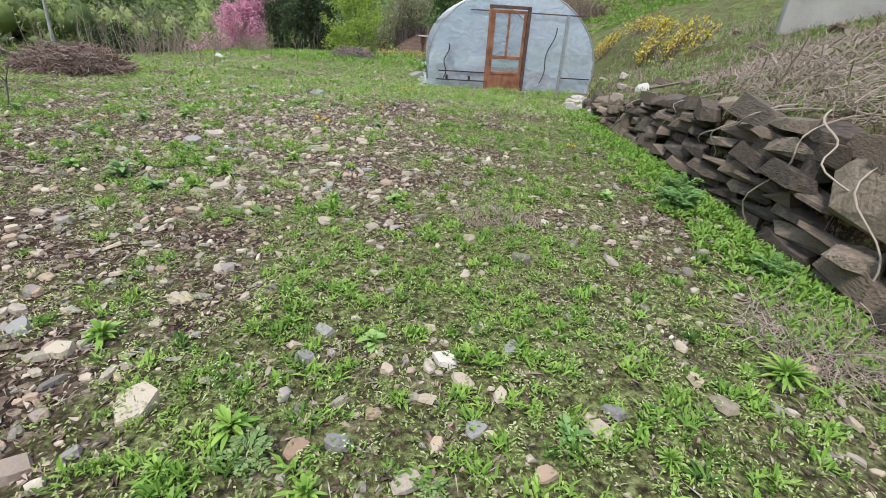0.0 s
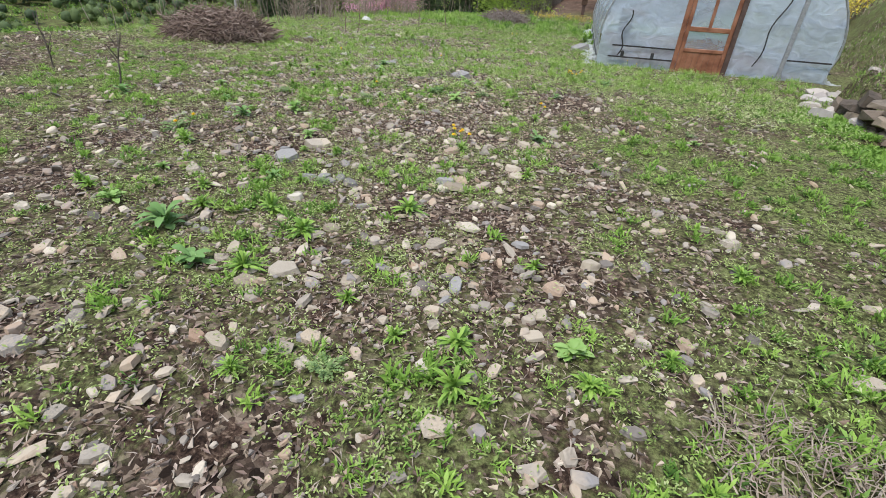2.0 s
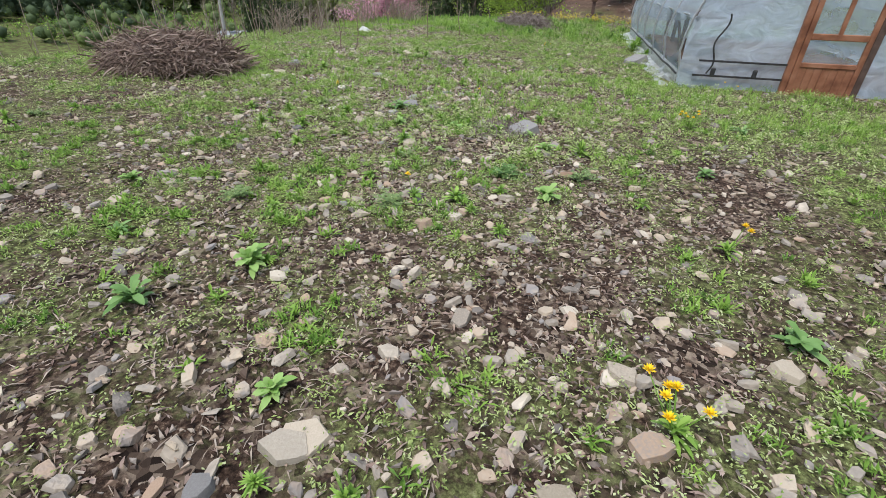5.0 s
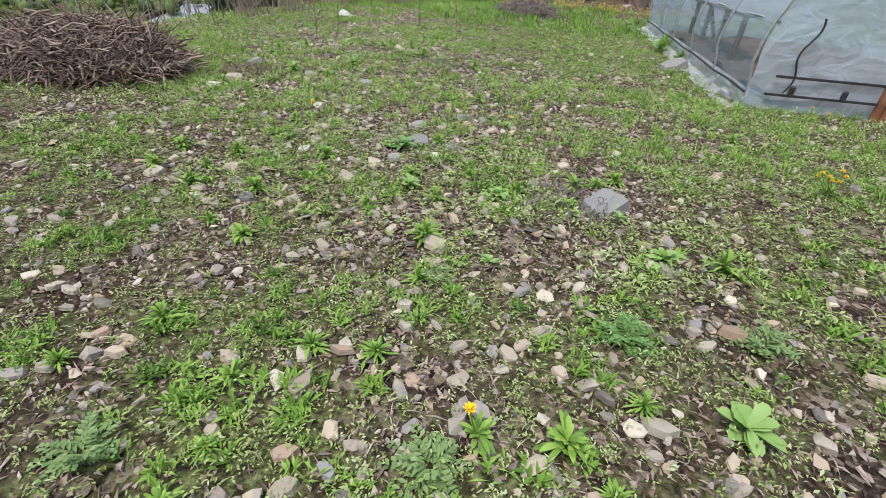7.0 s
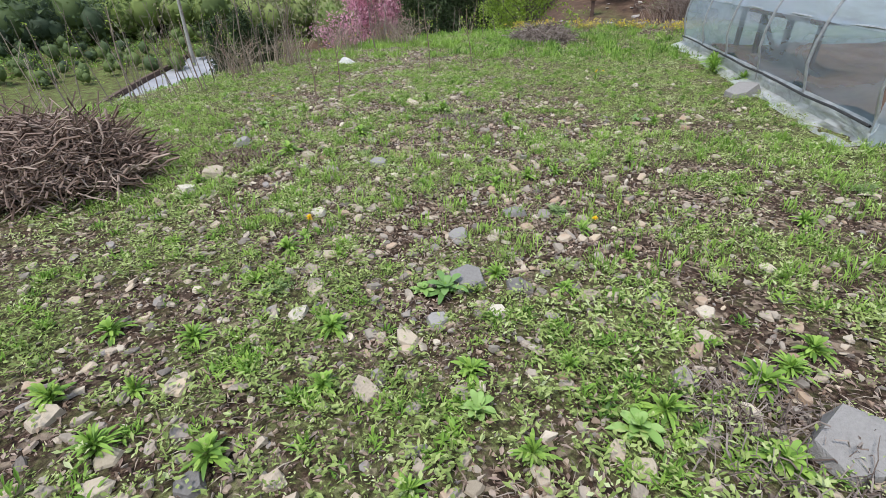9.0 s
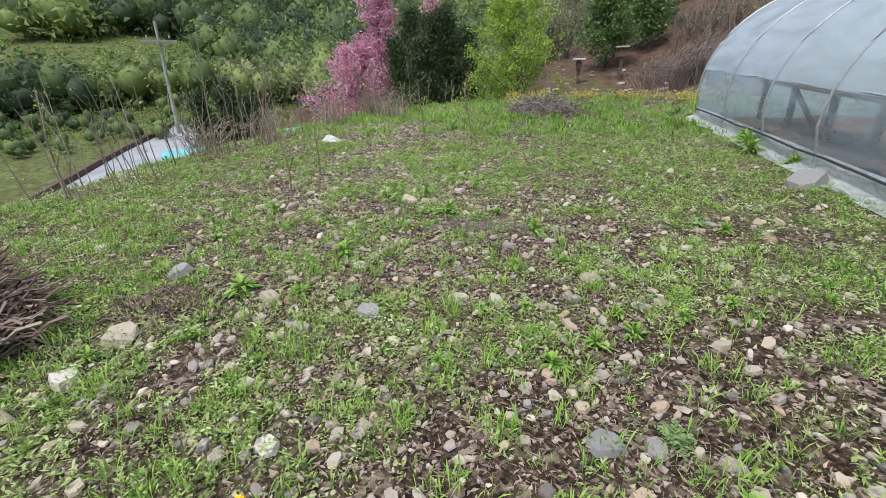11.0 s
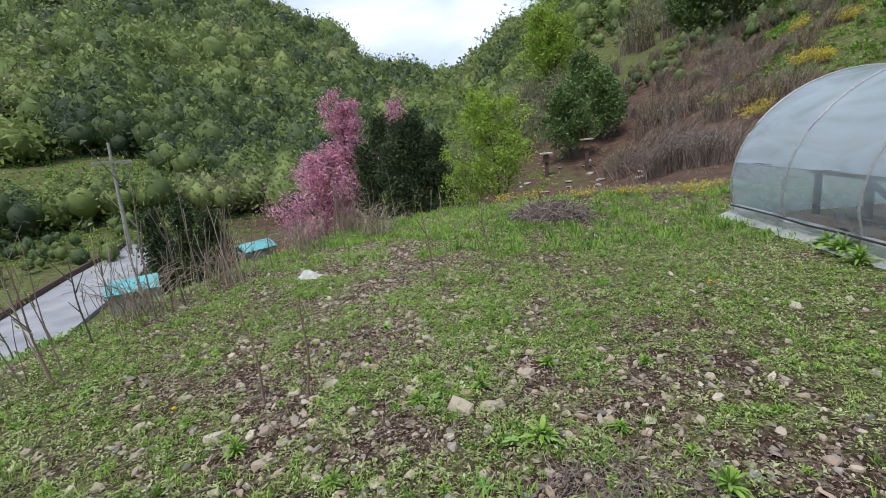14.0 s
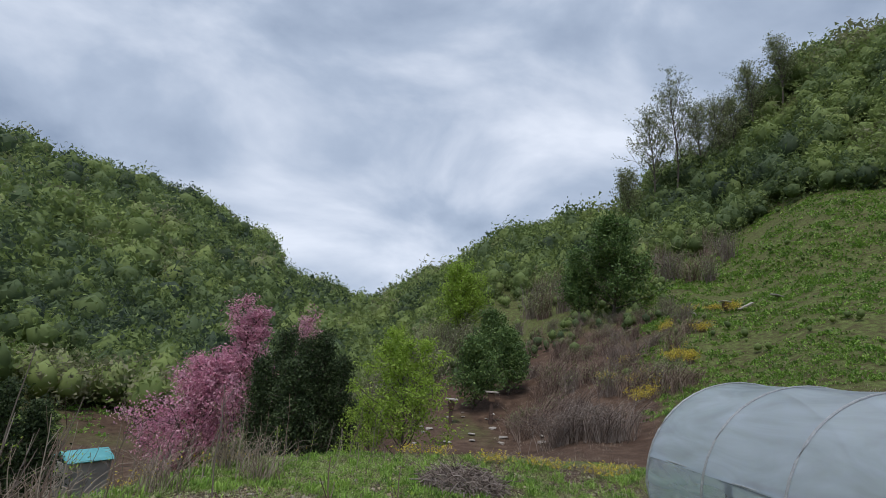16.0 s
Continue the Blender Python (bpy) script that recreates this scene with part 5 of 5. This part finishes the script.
TUFT_LABEL = "bright green tuft of narrow leaves among stones"
EARLY_TUFTS = [(-0.70, 1.86, 0.17), (0.41, 2.09, 0.16), (0.55, 1.98, 0.14), (-0.67, 1.22, 0.26), (-0.33, 1.00, 0.23), (1.63, 1.84, 0.42), (0.87, 1.26, 0.18), (-1.47, 1.66, 0.25), (-2.91, 4.1, 0.26), (-0.89, 3.28, 0.26), (-0.40, 3.52, 0.20), (-0.81, 1.03, 0.21), (-0.96, 3.54, 0.24), (-2.49, 4.26, 0.28), (-2.13, 4.09, 0.28), (-3.12, 4.33, 0.23), (-3.45, 4.23, 0.20), (-0.77, 4.28, 0.17), (-1.55, 3.62, 0.17), (-0.09, 3.81, 0.17), (-1.73, 3.05, 0.20), (-1.23, 3.48, 0.17), (-2.68, 4.91, 0.22), (-2.60, 4.73, 0.20), (-3.12, 4.99, 0.16), (-2.05, 5.23, 0.16), (-2.69, 5.35, 0.14), (-1.08, 5.61, 0.24), (-2.98, 5.31, 0.16), (-2.29, 5.10, 0.17)]
MIDDLE_TUFTS = [(-4.27, 7.40, 0.19), (-3.82, 7.69, 0.23), (-4.91, 8.29, 0.25), (-4.08, 7.64, 0.23), (-4.76, 7.58, 0.24), (-4.90, 7.24, 0.19), (-4.15, 7.13, 0.18), (-2.80, 7.78, 0.21), (-3.06, 7.52, 0.28), (-4.37, 8.82, 0.20), (-4.14, 6.94, 0.17), (-2.33, 8.90, 0.31), (-5.14, 9.64, 0.28), (-5.78, 9.37, 0.29), (-5.76, 9.00, 0.20), (-5.20, 8.81, 0.27), (-4.36, 9.50, 0.25), (-4.43, 8.88, 0.21), (-4.04, 9.13, 0.22), (-4.00, 10.28, 0.19), (-3.65, 10.73, 0.18), (-3.94, 9.64, 0.20), (-3.17, 9.72, 0.31), (-2.88, 10.03, 0.26), (-3.20, 9.33, 0.29), (-5.86, 10.33, 0.27), (-4.97, 9.25, 0.22), (-4.41, 10.34, 0.27)]
LATE_TUFTS = [(-6.68, 13.17, 0.39), (-6.67, 12.37, 0.28), (-7.15, 12.31, 0.43), (-4.69, 13.35, 0.24), (-5.10, 13.22, 0.24), (-4.94, 12.53, 0.19), (-4.47, 12.13, 0.24), (-4.23, 12.28, 0.27), (-4.72, 11.88, 0.27), (-5.38, 11.77, 0.22), (-7.00, 11.67, 0.17), (-4.32, 12.51, 0.21), (-3.89, 12.58, 0.21), (-5.99, 14.42, 0.41), (-5.46, 14.60, 0.27), (-6.94, 14.84, 0.31), (-5.90, 15.51, 0.30), (-6.47, 15.10, 0.28), (-7.29, 13.97, 0.28), (-5.00, 14.05, 0.34)]
for x, y, s in EARLY_TUFTS + MIDDLE_TUFTS + LATE_TUFTS:
    weed_at(x, y, TUFTS, s * 0.9, TUFT_LABEL)
for x, y, s in ((-0.27, 1.77, 0.22), (-0.49, 3.70, 0.25), (-3.15, 5.62, 0.23), (-3.80, 6.3, 0.33), (-2.65, 8.85, 0.31), (-2.47, 7.78, 0.33), (-4.28, 9.28, 0.22), (-4.79, 10.09, 0.23), (-5.24, 12.45, 0.16)):
    weed_at(x, y, LIMES, s, "lime-green weed with broad soft leaves among stones")
for x, y, s in ((0.53, 1.32, 0.18), (-2.91, 3.83, 0.34), (-2.48, 3.59, 0.27), (-2.82, 4.70, 0.18)):
    weed_at(x, y, BROADS, s, "green broad-leaved weed growing among stones")
for x, y, s in ((0.05, 1.08, 0.16), (-0.57, 1.14, 0.23), (-1.40, 3.19, 0.18), (-4.35, 5.25, 0.32), (-3.46, 7.30, 0.32), (-2.28, 8.31, 0.32), (-3.77, 8.27, 0.23), (-4.47, 6.98, 0.26), (-4.14, 11.43, 0.25), (-5.65, 9.89, 0.20), (-6.29, 12.49, 0.21)):
    weed_at(x, y, SPRAYS, s, "grey-green thistle with feathery leaves on the soil")
for x, y, s in ((2.1, 4.3, 0.55), (2.25, 4.7, 0.5), (-2.85, 8.15, 0.27), (2.3, 3.1, 0.4)):
    weed_at(x, y, FERNS, s, "dark green ferny weed beside stones")
for i in range(110):
    y = fr.uniform(1, 22)
    x = path_x(y) + fr.gauss(0, 3.2)
    if inside(np.array([x]), np.array([y]))[0]:
        weed_at(x, y, fr.choice((TUFTS, TUFTS, TUFTS, LIMES, BROADS, SPRAYS)), fr.uniform(0.14, 0.3), "small green weed growing among stones")
# bushy clump at the greenhouse's side
for x, y, s in ((-1.75, 18.7, 0.8), (-1.85, 18.2, 0.65), (-1.7, 19.1, 0.65), (-1.55, 17.3, 0.5)):
    weed_at(x, y, TUFTS, s, "tall leafy weed against the greenhouse skirt")


def dandelion(x, y, n, s=1.0):
    root = tagged(empty("dandelion", (x, y, spot(x, y))), "clump of yellow dandelions in the stony soil", "flower", "dandelions")
    part("foliage", DANDELION_LEAVES, root)
    for i in range(n):
        a, q = fr.uniform(0, 6.28), fr.uniform(0.04, 0.16) * s
        h = fr.uniform(0.14, 0.2)
        t = np.linspace(0, 1, 4)
        L = np.stack([t * q * math.cos(a), t * q * math.sin(a), t * h], -1)[None]
        stem = part("stem", np_mesh("stem", *tubes(L, np.full((1, 4), 0.003), 4), M_WEED, np.full(16, 0.5)), root)
        m = 22
        az = np.arange(m) * 2.4
        B = np.repeat(np.array([[q * math.cos(a), q * math.sin(a), h]]), m, 0)
        part("flower_head", np_mesh("flower_head", *leaves(B, az, np.linspace(0.1, 1.2, m), np.full(m, 0.026), np.full(m, 0.009), 0.0), M_DANDELION), stem)


dandelion(-1.757, 5.95, 6)
dandelion(-1.244, 10.55, 7)
for i in range(12):
    y = fr.uniform(5, 18)
    x = path_x(y) + fr.gauss(0, 3.5)
    if inside(np.array([x]), np.array([y]))[0]:
        dandelion(x, y, fr.randint(1, 3))

# ---- low growth over the terrace (uncountable) ----
def sample(n, power, lo_y=0.6, hi_y=27.0, cut=0.0, focus=0.55):
    """Places on the terrace, thicker near the line walked, kept by the green cover."""
    k = n * 3
    y = rng.uniform(lo_y, hi_y, k)
    near = rng.uniform(0, 1, k) < focus
    x = np.where(near, path_x(y) + rng.normal(0, 2.2, k), rng.uniform(-12.2, 2.9, k))
    g = green_cover(x, y)
    p = np.clip((g - cut) * power + 0.5, 0.03, 1) if power > 0 else np.clip((g - cut) * power + 0.5, 0.12, 1)
    ok = inside(x, y, -0.6) & (rng.uniform(0, 1, k) < p)
    return x[ok][:n], y[ok][:n]


def tufts(name, n, per, length, width, el_lo, el_hi, mat, label, cut, spread_r=0.03, power=6.0, tone_c=0.5, lo_y=0.6, hi_y=27.0, focus=0.55):
    x, y = sample(n, power, lo_y, hi_y, cut, focus)
    m = len(x)
    s = rng.uniform(0.6, 1.35, m)
    X, Y = np.repeat(x, per) + rng.normal(0, spread_r, m * per), np.repeat(y, per) + rng.normal(0, spread_r, m * per)
    Z = height(X, Y)
    V, F = leaves(np.stack([X, Y, Z + 0.004], -1), rng.uniform(0, 6.283, m * per), rng.uniform(el_lo, el_hi, m * per), np.repeat(s, per) * length * rng.uniform(0.5, 1.2, m * per), np.repeat(s, per) * width * rng.uniform(0.6, 1.2, m * per), 0.2)
    tone = np.repeat(np.clip(tone_c + rng.normal(0, 0.2, m) + (fbm(x, y, 2, 95) - 0.5) * 0.5, 0, 1), per * 4)
    return tagged(new(name, np_mesh(name, V, F, mat, tone)), label, "weeds", kind="stuff")


def sprigs(name, n, per, tall, leaf, label, cut, power, focus, lo_y=0.6):
    """Fine upright weeds: tiny leaflets scattered up thin stems."""
    x, y = sample(n, power, lo_y, 27.0, cut, focus)
    m = len(x)
    h = tall * rng.uniform(0.4, 1.3, m)
    t = rng.uniform(0.05, 1.0, (m, per))
    X = (x[:, None] + rng.normal(0, 0.016, (m, per)) * (0.6 + t)).ravel()
    Y = (y[:, None] + rng.normal(0, 0.016, (m, per)) * (0.6 + t)).ravel()
    Z = (height(x, y)[:, None] + h[:, None] * t).ravel()
    V, F = leaves(np.stack([X, Y, Z], -1), rng.uniform(0, 6.283, m * per), rng.uniform(-0.2, 0.9, m * per), leaf * rng.uniform(0.6, 1.4, m * per), leaf * 0.42 * rng.uniform(0.6, 1.3, m * per), 0.1)
    tone = np.repeat(np.clip(0.45 + rng.normal(0, 0.22, m) + (fbm(x, y, 1.6, 96) - 0.5) * 0.7, 0, 1), per * 4)
    return tagged(new(name, np_mesh(name, V, F, M_COVER, tone)), label, "weeds", kind="stuff")


tufts("weed_tufts", 6400, 22, 0.064, 0.0125, 0.35, 1.35, M_WEED, "bright green weed tufts among the stones", 0.54, 0.02, 7.0, 0.55)
sprigs("low_weeds", 42000, 9, 0.055, 0.017, "thin mat of small pale green weeds", 0.44, 4.0, 0.5)
sprigs("low_weeds", 19000, 8, 0.085, 0.036, "taller fresh green weeds towards the far rim", 0.42, 4.0, 0.15, 8.5)
sprigs("low_weeds", 5000, 8, 0.06, 0.024, "pale fine weeds over the start of the terrace", 0.42, 4.0, 0.2, 0.6)
tufts("grass", 1800, 14, 0.09, 0.006, 0.7, 1.5, M_WEED, "short fresh grass towards the terrace rim", 0.42, 0.03, 4.0, 0.65, 10, 27.5, 0.2)
tufts("grass", 1300, 16, 0.12, 0.008, 0.7, 1.5, M_WEED, "short fresh grass in front of the greenhouse", 0.2, 0.03, 4.0, 0.75, 10.5, 14.0, 0.0)
tufts("tall_weeds", 800, 22, 0.20, 0.018, 0.7, 1.45, M_WEED, "tall green weeds along the far rim", 0.45, 0.07, 6.0, 0.6, 19.5, 27.3, 0.0)
tufts("leaf_litter", 16000, 3, 0.045, 0.014, -0.05, 0.35, M_TWIG, "dark brown leaf litter between the stones", 0.62, 0.06, -2.0)
tufts("dry_litter", 9000, 3, 0.09, 0.005, -0.05, 0.25, M_STRAW, "scattered dry stalk litter on the soil", 0.6, 0.06, -3.0)

# foot of the wall: lush strip
wy = rng.uniform(2.0, 10.5, 520)
wx = 2.55 - np.abs(rng.normal(0, 0.28, 520))
X, Y = np.repeat(wx, 22) + rng.normal(0, 0.04, 520 * 22), np.repeat(wy, 22) + rng.normal(0, 0.04, 520 * 22)
V, F = leaves(np.stack([X, Y, height(X, Y)], -1), rng.uniform(0, 6.283, len(X)), rng.uniform(0.3, 1.3, len(X)), rng.uniform(0.05, 0.13, len(X)), rng.uniform(0.015, 0.03, len(X)))
tagged(new("wall_foot_weeds", np_mesh("wall_foot_weeds", V, F, M_WEED, np.full(len(V), 0.55))), "lush green weeds along the wall foot", "weeds", kind="stuff")

# slopes: grass clumps on the hillside, the bank and the drop
def slope_growth(name, n, b_lo, b_hi, r_lo, r_hi, per, length, width, mat, label, tone_c):
    b, r = rng.uniform(b_lo, b_hi, n), np.exp(rng.uniform(math.log(r_lo), math.log(r_hi), n))
    x, y = HUB[0] - np.sin(np.radians(b)) * r, HUB[1] + np.cos(np.radians(b)) * r
    ok = (terrace_out(x, y) > 0.2) & (fbm(x, y, 4, 98) > 0.36)
    x, y, r = x[ok], y[ok], r[ok]
    m = len(x)
    sc = np.clip(r / 25, 0.7, 3)
    X, Y = np.repeat(x, per) + rng.normal(0, 0.1, m * per) * np.repeat(sc, per), np.repeat(y, per) + rng.normal(0, 0.1, m * per) * np.repeat(sc, per)
    V, F = leaves(np.stack([X, Y, height(X, Y)], -1), rng.uniform(0, 6.283, m * per), rng.uniform(0.2, 1.4, m * per), np.repeat(sc, per) * length * rng.uniform(0.5, 1.2, m * per), np.repeat(sc, per) * width * rng.uniform(0.6, 1.2, m * per))
    tone = np.repeat(np.clip(tone_c + rng.normal(0, 0.2, m), 0, 1), per * 4)
    return tagged(new(name, np_mesh(name, V, F, mat, tone)), label, "weeds", kind="stuff")


slope_growth("hill_grass", 9000, -75, -24, 26, 110, 10, 0.20, 0.07, M_WEED, "green grass and herbs over the hillside", 0.5)
slope_growth("bank_weeds", 3000, -150, -60, 8, 26, 10, 0.14, 0.03, M_WEED, "weeds on the bank above the wall", 0.4)
slope_growth("bank_litter", 3500, -150, -8, 9, 45, 8, 0.30, 0.018, M_STRAW, "matted dry stems over the bank", 0.4)
slope_growth("bank_litter", 5000, -140, -60, 9, 17, 8, 0.28, 0.014, M_STRAW, "matted dry stems over the bank", 0.4)
slope_growth("bank_weeds", 1800, -140, -60, 9, 17, 12, 0.16, 0.03, M_WEED, "weeds on the bank above the wall", 0.5)
slope_growth("rim_weeds", 2600, 8, 120, 5, 26, 12, 0.22, 0.05, M_WEED, "tall weeds down the slope below the rim", 0.5)
slope_growth("field_grass", 3000, 32, 75, 48, 125, 8, 0.18, 0.08, M_WEED, "green field on the far valley side", 0.5)

# ---- loose stones ----
x, y = sample(80000, -3.0, 0.6, 24, 0.58, 0.75)
V, F = strew(CHIPS, x, y, rng.uniform(0.014, 0.046, len(x)) * rng.uniform(0.7, 1.3, len(x)), 0.1, 0.3)
tagged(part("gravel", np_mesh("gravel", V, F, M_GRAVEL), ground), kind="stuff")
x, y = sample(14500, -4.0, 0.6, 26, 0.58, 0.5)
V, F = strew(ROCKS, x, y, 0.028 + 0.08 * rng.uniform(0, 1, len(x)) ** 2.4, 0.2, 0.25)
tagged(part("stones", np_mesh("stones", V, F, M_STONES), ground), kind="stuff")


def stone_meshes_of(mat):
    return [np_mesh("stone", V, F, mat) for V, F in ROCKS]


FLAT = [k for k in range(14) if k % 3]
MIXED, PALES, BEIGES, GREYS, TANS = (stone_meshes_of(m) for m in (M_STONE, M_PALESTONE, M_BEIGE, M_GREYSTONE, M_TAN))


def lay_stone(x, y, s, meshes, k):
    if not inside(np.array([x]), np.array([y]))[0]:
        return
    ob = part("stone", meshes[k], ground)
    ob.location, ob.scale = (x, y, spot(x, y) + s * 0.06), (s, s, s)
    ob.rotation_euler = (fr.uniform(-0.18, 0.18), fr.uniform(-0.18, 0.18), fr.uniform(0, 6.28))


PALE_AT = [(0.06, 1.71, 0.12), (-1.99, 3.72, 0.17), (-1.04, 3.36, 0.09), (-2.95, 5.44, 0.17), (-2.47, 4.48, 0.12), (-3.77, 7.90, 0.10), (-2.75, 7.72, 0.12), (-6.0, 10.95, 0.16), (-5.47, 10.03, 0.12), (-4.34, 9.99, 0.13), (-7.46, 11.11, 0.21), (-5.40, 9.71, 0.14), (-5.44, 12.56, 0.17), (-5.17, 12.59, 0.15), (-6.43, 12.96, 0.14), (-3.61, 13.94, 0.11), (-4.83, 13.85, 0.12), (-8.50, 14.45, 0.17), (-9.24, 12.84, 0.13), (-6.43, 15.89, 0.14), (-3.28, 16.82, 0.15), (-5.25, 14.70, 0.10)]
BEIGE_AT = [(-1.07, 1.30, 0.21), (0.20, 1.97, 0.11), (0.66, 1.38, 0.12), (1.23, 1.59, 0.14), (0.29, 1.52, 0.08), (0.14, 3.00, 0.12), (-1.58, 1.55, 0.13), (-1.90, 3.16, 0.15), (-0.67, 3.91, 0.10), (-0.67, 3.74, 0.10), (-0.48, 4.45, 0.13), (-1.54, 5.19, 0.22), (-2.10, 3.55, 0.12), (-2.02, 4.22, 0.11), (-1.17, 5.59, 0.14), (-1.64, 3.79, 0.13), (-2.93, 5.49, 0.20), (-1.23, 5.74, 0.17), (-2.10, 5.58, 0.13), (-1.59, 5.47, 0.12), (-4.08, 5.08, 0.15), (-1.29, 6.46, 0.16)]
BEIGE_FAR = [(-4.03, 7.46, 0.12), (-2.90, 8.01, 0.08), (-3.85, 7.09, 0.10), (-3.32, 7.88, 0.10), (-3.86, 8.55, 0.17), (-5.42, 9.94, 0.13), (-3.33, 10.02, 0.12), (-5.59, 8.71, 0.12), (-5.52, 8.6, 0.13), (-6.01, 8.78, 0.14), (-3.66, 9.18, 0.12), (-4.22, 8.96, 0.08), (-4.73, 9.65, 0.14), (-3.88, 10.25, 0.13), (-7.57, 11.58, 0.30), (-6.86, 12.26, 0.19), (-4.48, 13.08, 0.20), (-5.55, 11.86, 0.11), (-6.91, 11.98, 0.14), (-3.45, 13.53, 0.12), (-3.73, 12.32, 0.13), (-6.59, 14.79, 0.22), (-6.36, 14.83, 0.19), (-7.81, 15.14, 0.16), (-9.24, 14.53, 0.16)]
GREY_AT = [(0.36, 1.84, 0.12), (-0.29, 1.21, 0.10), (0.19, 1.34, 0.10), (-0.53, 1.85, 0.10), (-0.55, 1.65, 0.10), (0.74, 1.49, 0.11), (-1.89, 1.69, 0.13), (-1.12, 3.97, 0.14), (-1.60, 3.32, 0.07), (-1.13, 3.83, 0.08), (-0.89, 4.52, 0.11), (-3.00, 5.09, 0.25), (-3.13, 5.24, 0.12), (-1.65, 5.24, 0.16), (-2.50, 4.88, 0.11), (-2.60, 4.84, 0.11), (-2.38, 4.92, 0.10), (-2.26, 4.86, 0.12), (-4.58, 10.25, 0.29), (-3.76, 7.19, 0.09), (-3.31, 7.43, 0.08), (-4.46, 11.33, 0.22), (-4.80, 10.86, 0.19), (-4.27, 10.26, 0.17), (-5.20, 8.70, 0.14), (-2.95, 9.44, 0.34), (-4.63, 9.84, 0.16), (-7.92, 12.48, 0.28), (-6.03, 12.22, 0.22), (-4.16, 12.71, 0.13)]
TAN_AT = [(-0.43, 1.18, 0.10), (-0.20, 1.37, 0.08), (0.42, 1.16, 0.09), (-2.01, 3.15, 0.09), (-0.02, 3.96, 0.11), (-3.00, 4.6, 0.11), (-3.25, 5.19, 0.09), (-3.48, 5.30, 0.09), (-1.56, 5.30, 0.17), (-4.92, 7.42, 0.09), (-4.79, 7.42, 0.09), (-2.38, 8.37, 0.13), (-3.92, 7.20, 0.09), (-3.95, 9.58, 0.10), (-5.95, 12.50, 0.15), (-6.69, 12.27, 0.13), (-3.40, 14.42, 0.13), (-2.84, 14.25, 0.16), (-6.58, 15.01, 0.13)]
for places, meshes in ((PALE_AT, PALES), (BEIGE_AT + BEIGE_FAR, BEIGES), (GREY_AT, GREYS), (TAN_AT, TANS)):
    for x, y, s in places:
        lay_stone(x, y, s * 1.12, meshes, fr.choice(FLAT))
lay_stone(-1.77, 16.3, 0.6, GREYS, 4)
for i in range(170):
    y = fr.uniform(0.9, 17)
    lay_stone(path_x(y) + fr.gauss(0, 1.8), y, 0.07 + 0.1 * fr.random() ** 2, MIXED, fr.choice(FLAT))

# rocks tumbled over the bank above the wall
for i in range(46):
    x, y = fr.uniform(3.0, 7.5), fr.uniform(3.5, 15)
    if y > 11.5 and x < 4.8:
        continue
    ob = tagged(new("bank_rock", rock_meshes[fr.randrange(14)]), "dark angular rock half buried in the bank", "rock", "rocks on the bank")
    s = fr.uniform(0.18, 0.55)
    ob.location, ob.scale, ob.rotation_euler = (x, y, spot(x, y) + s * 0.08), (s, s, s * 0.8), (fr.uniform(-0.4, 0.4), fr.uniform(-0.4, 0.4), fr.uniform(0, 6))
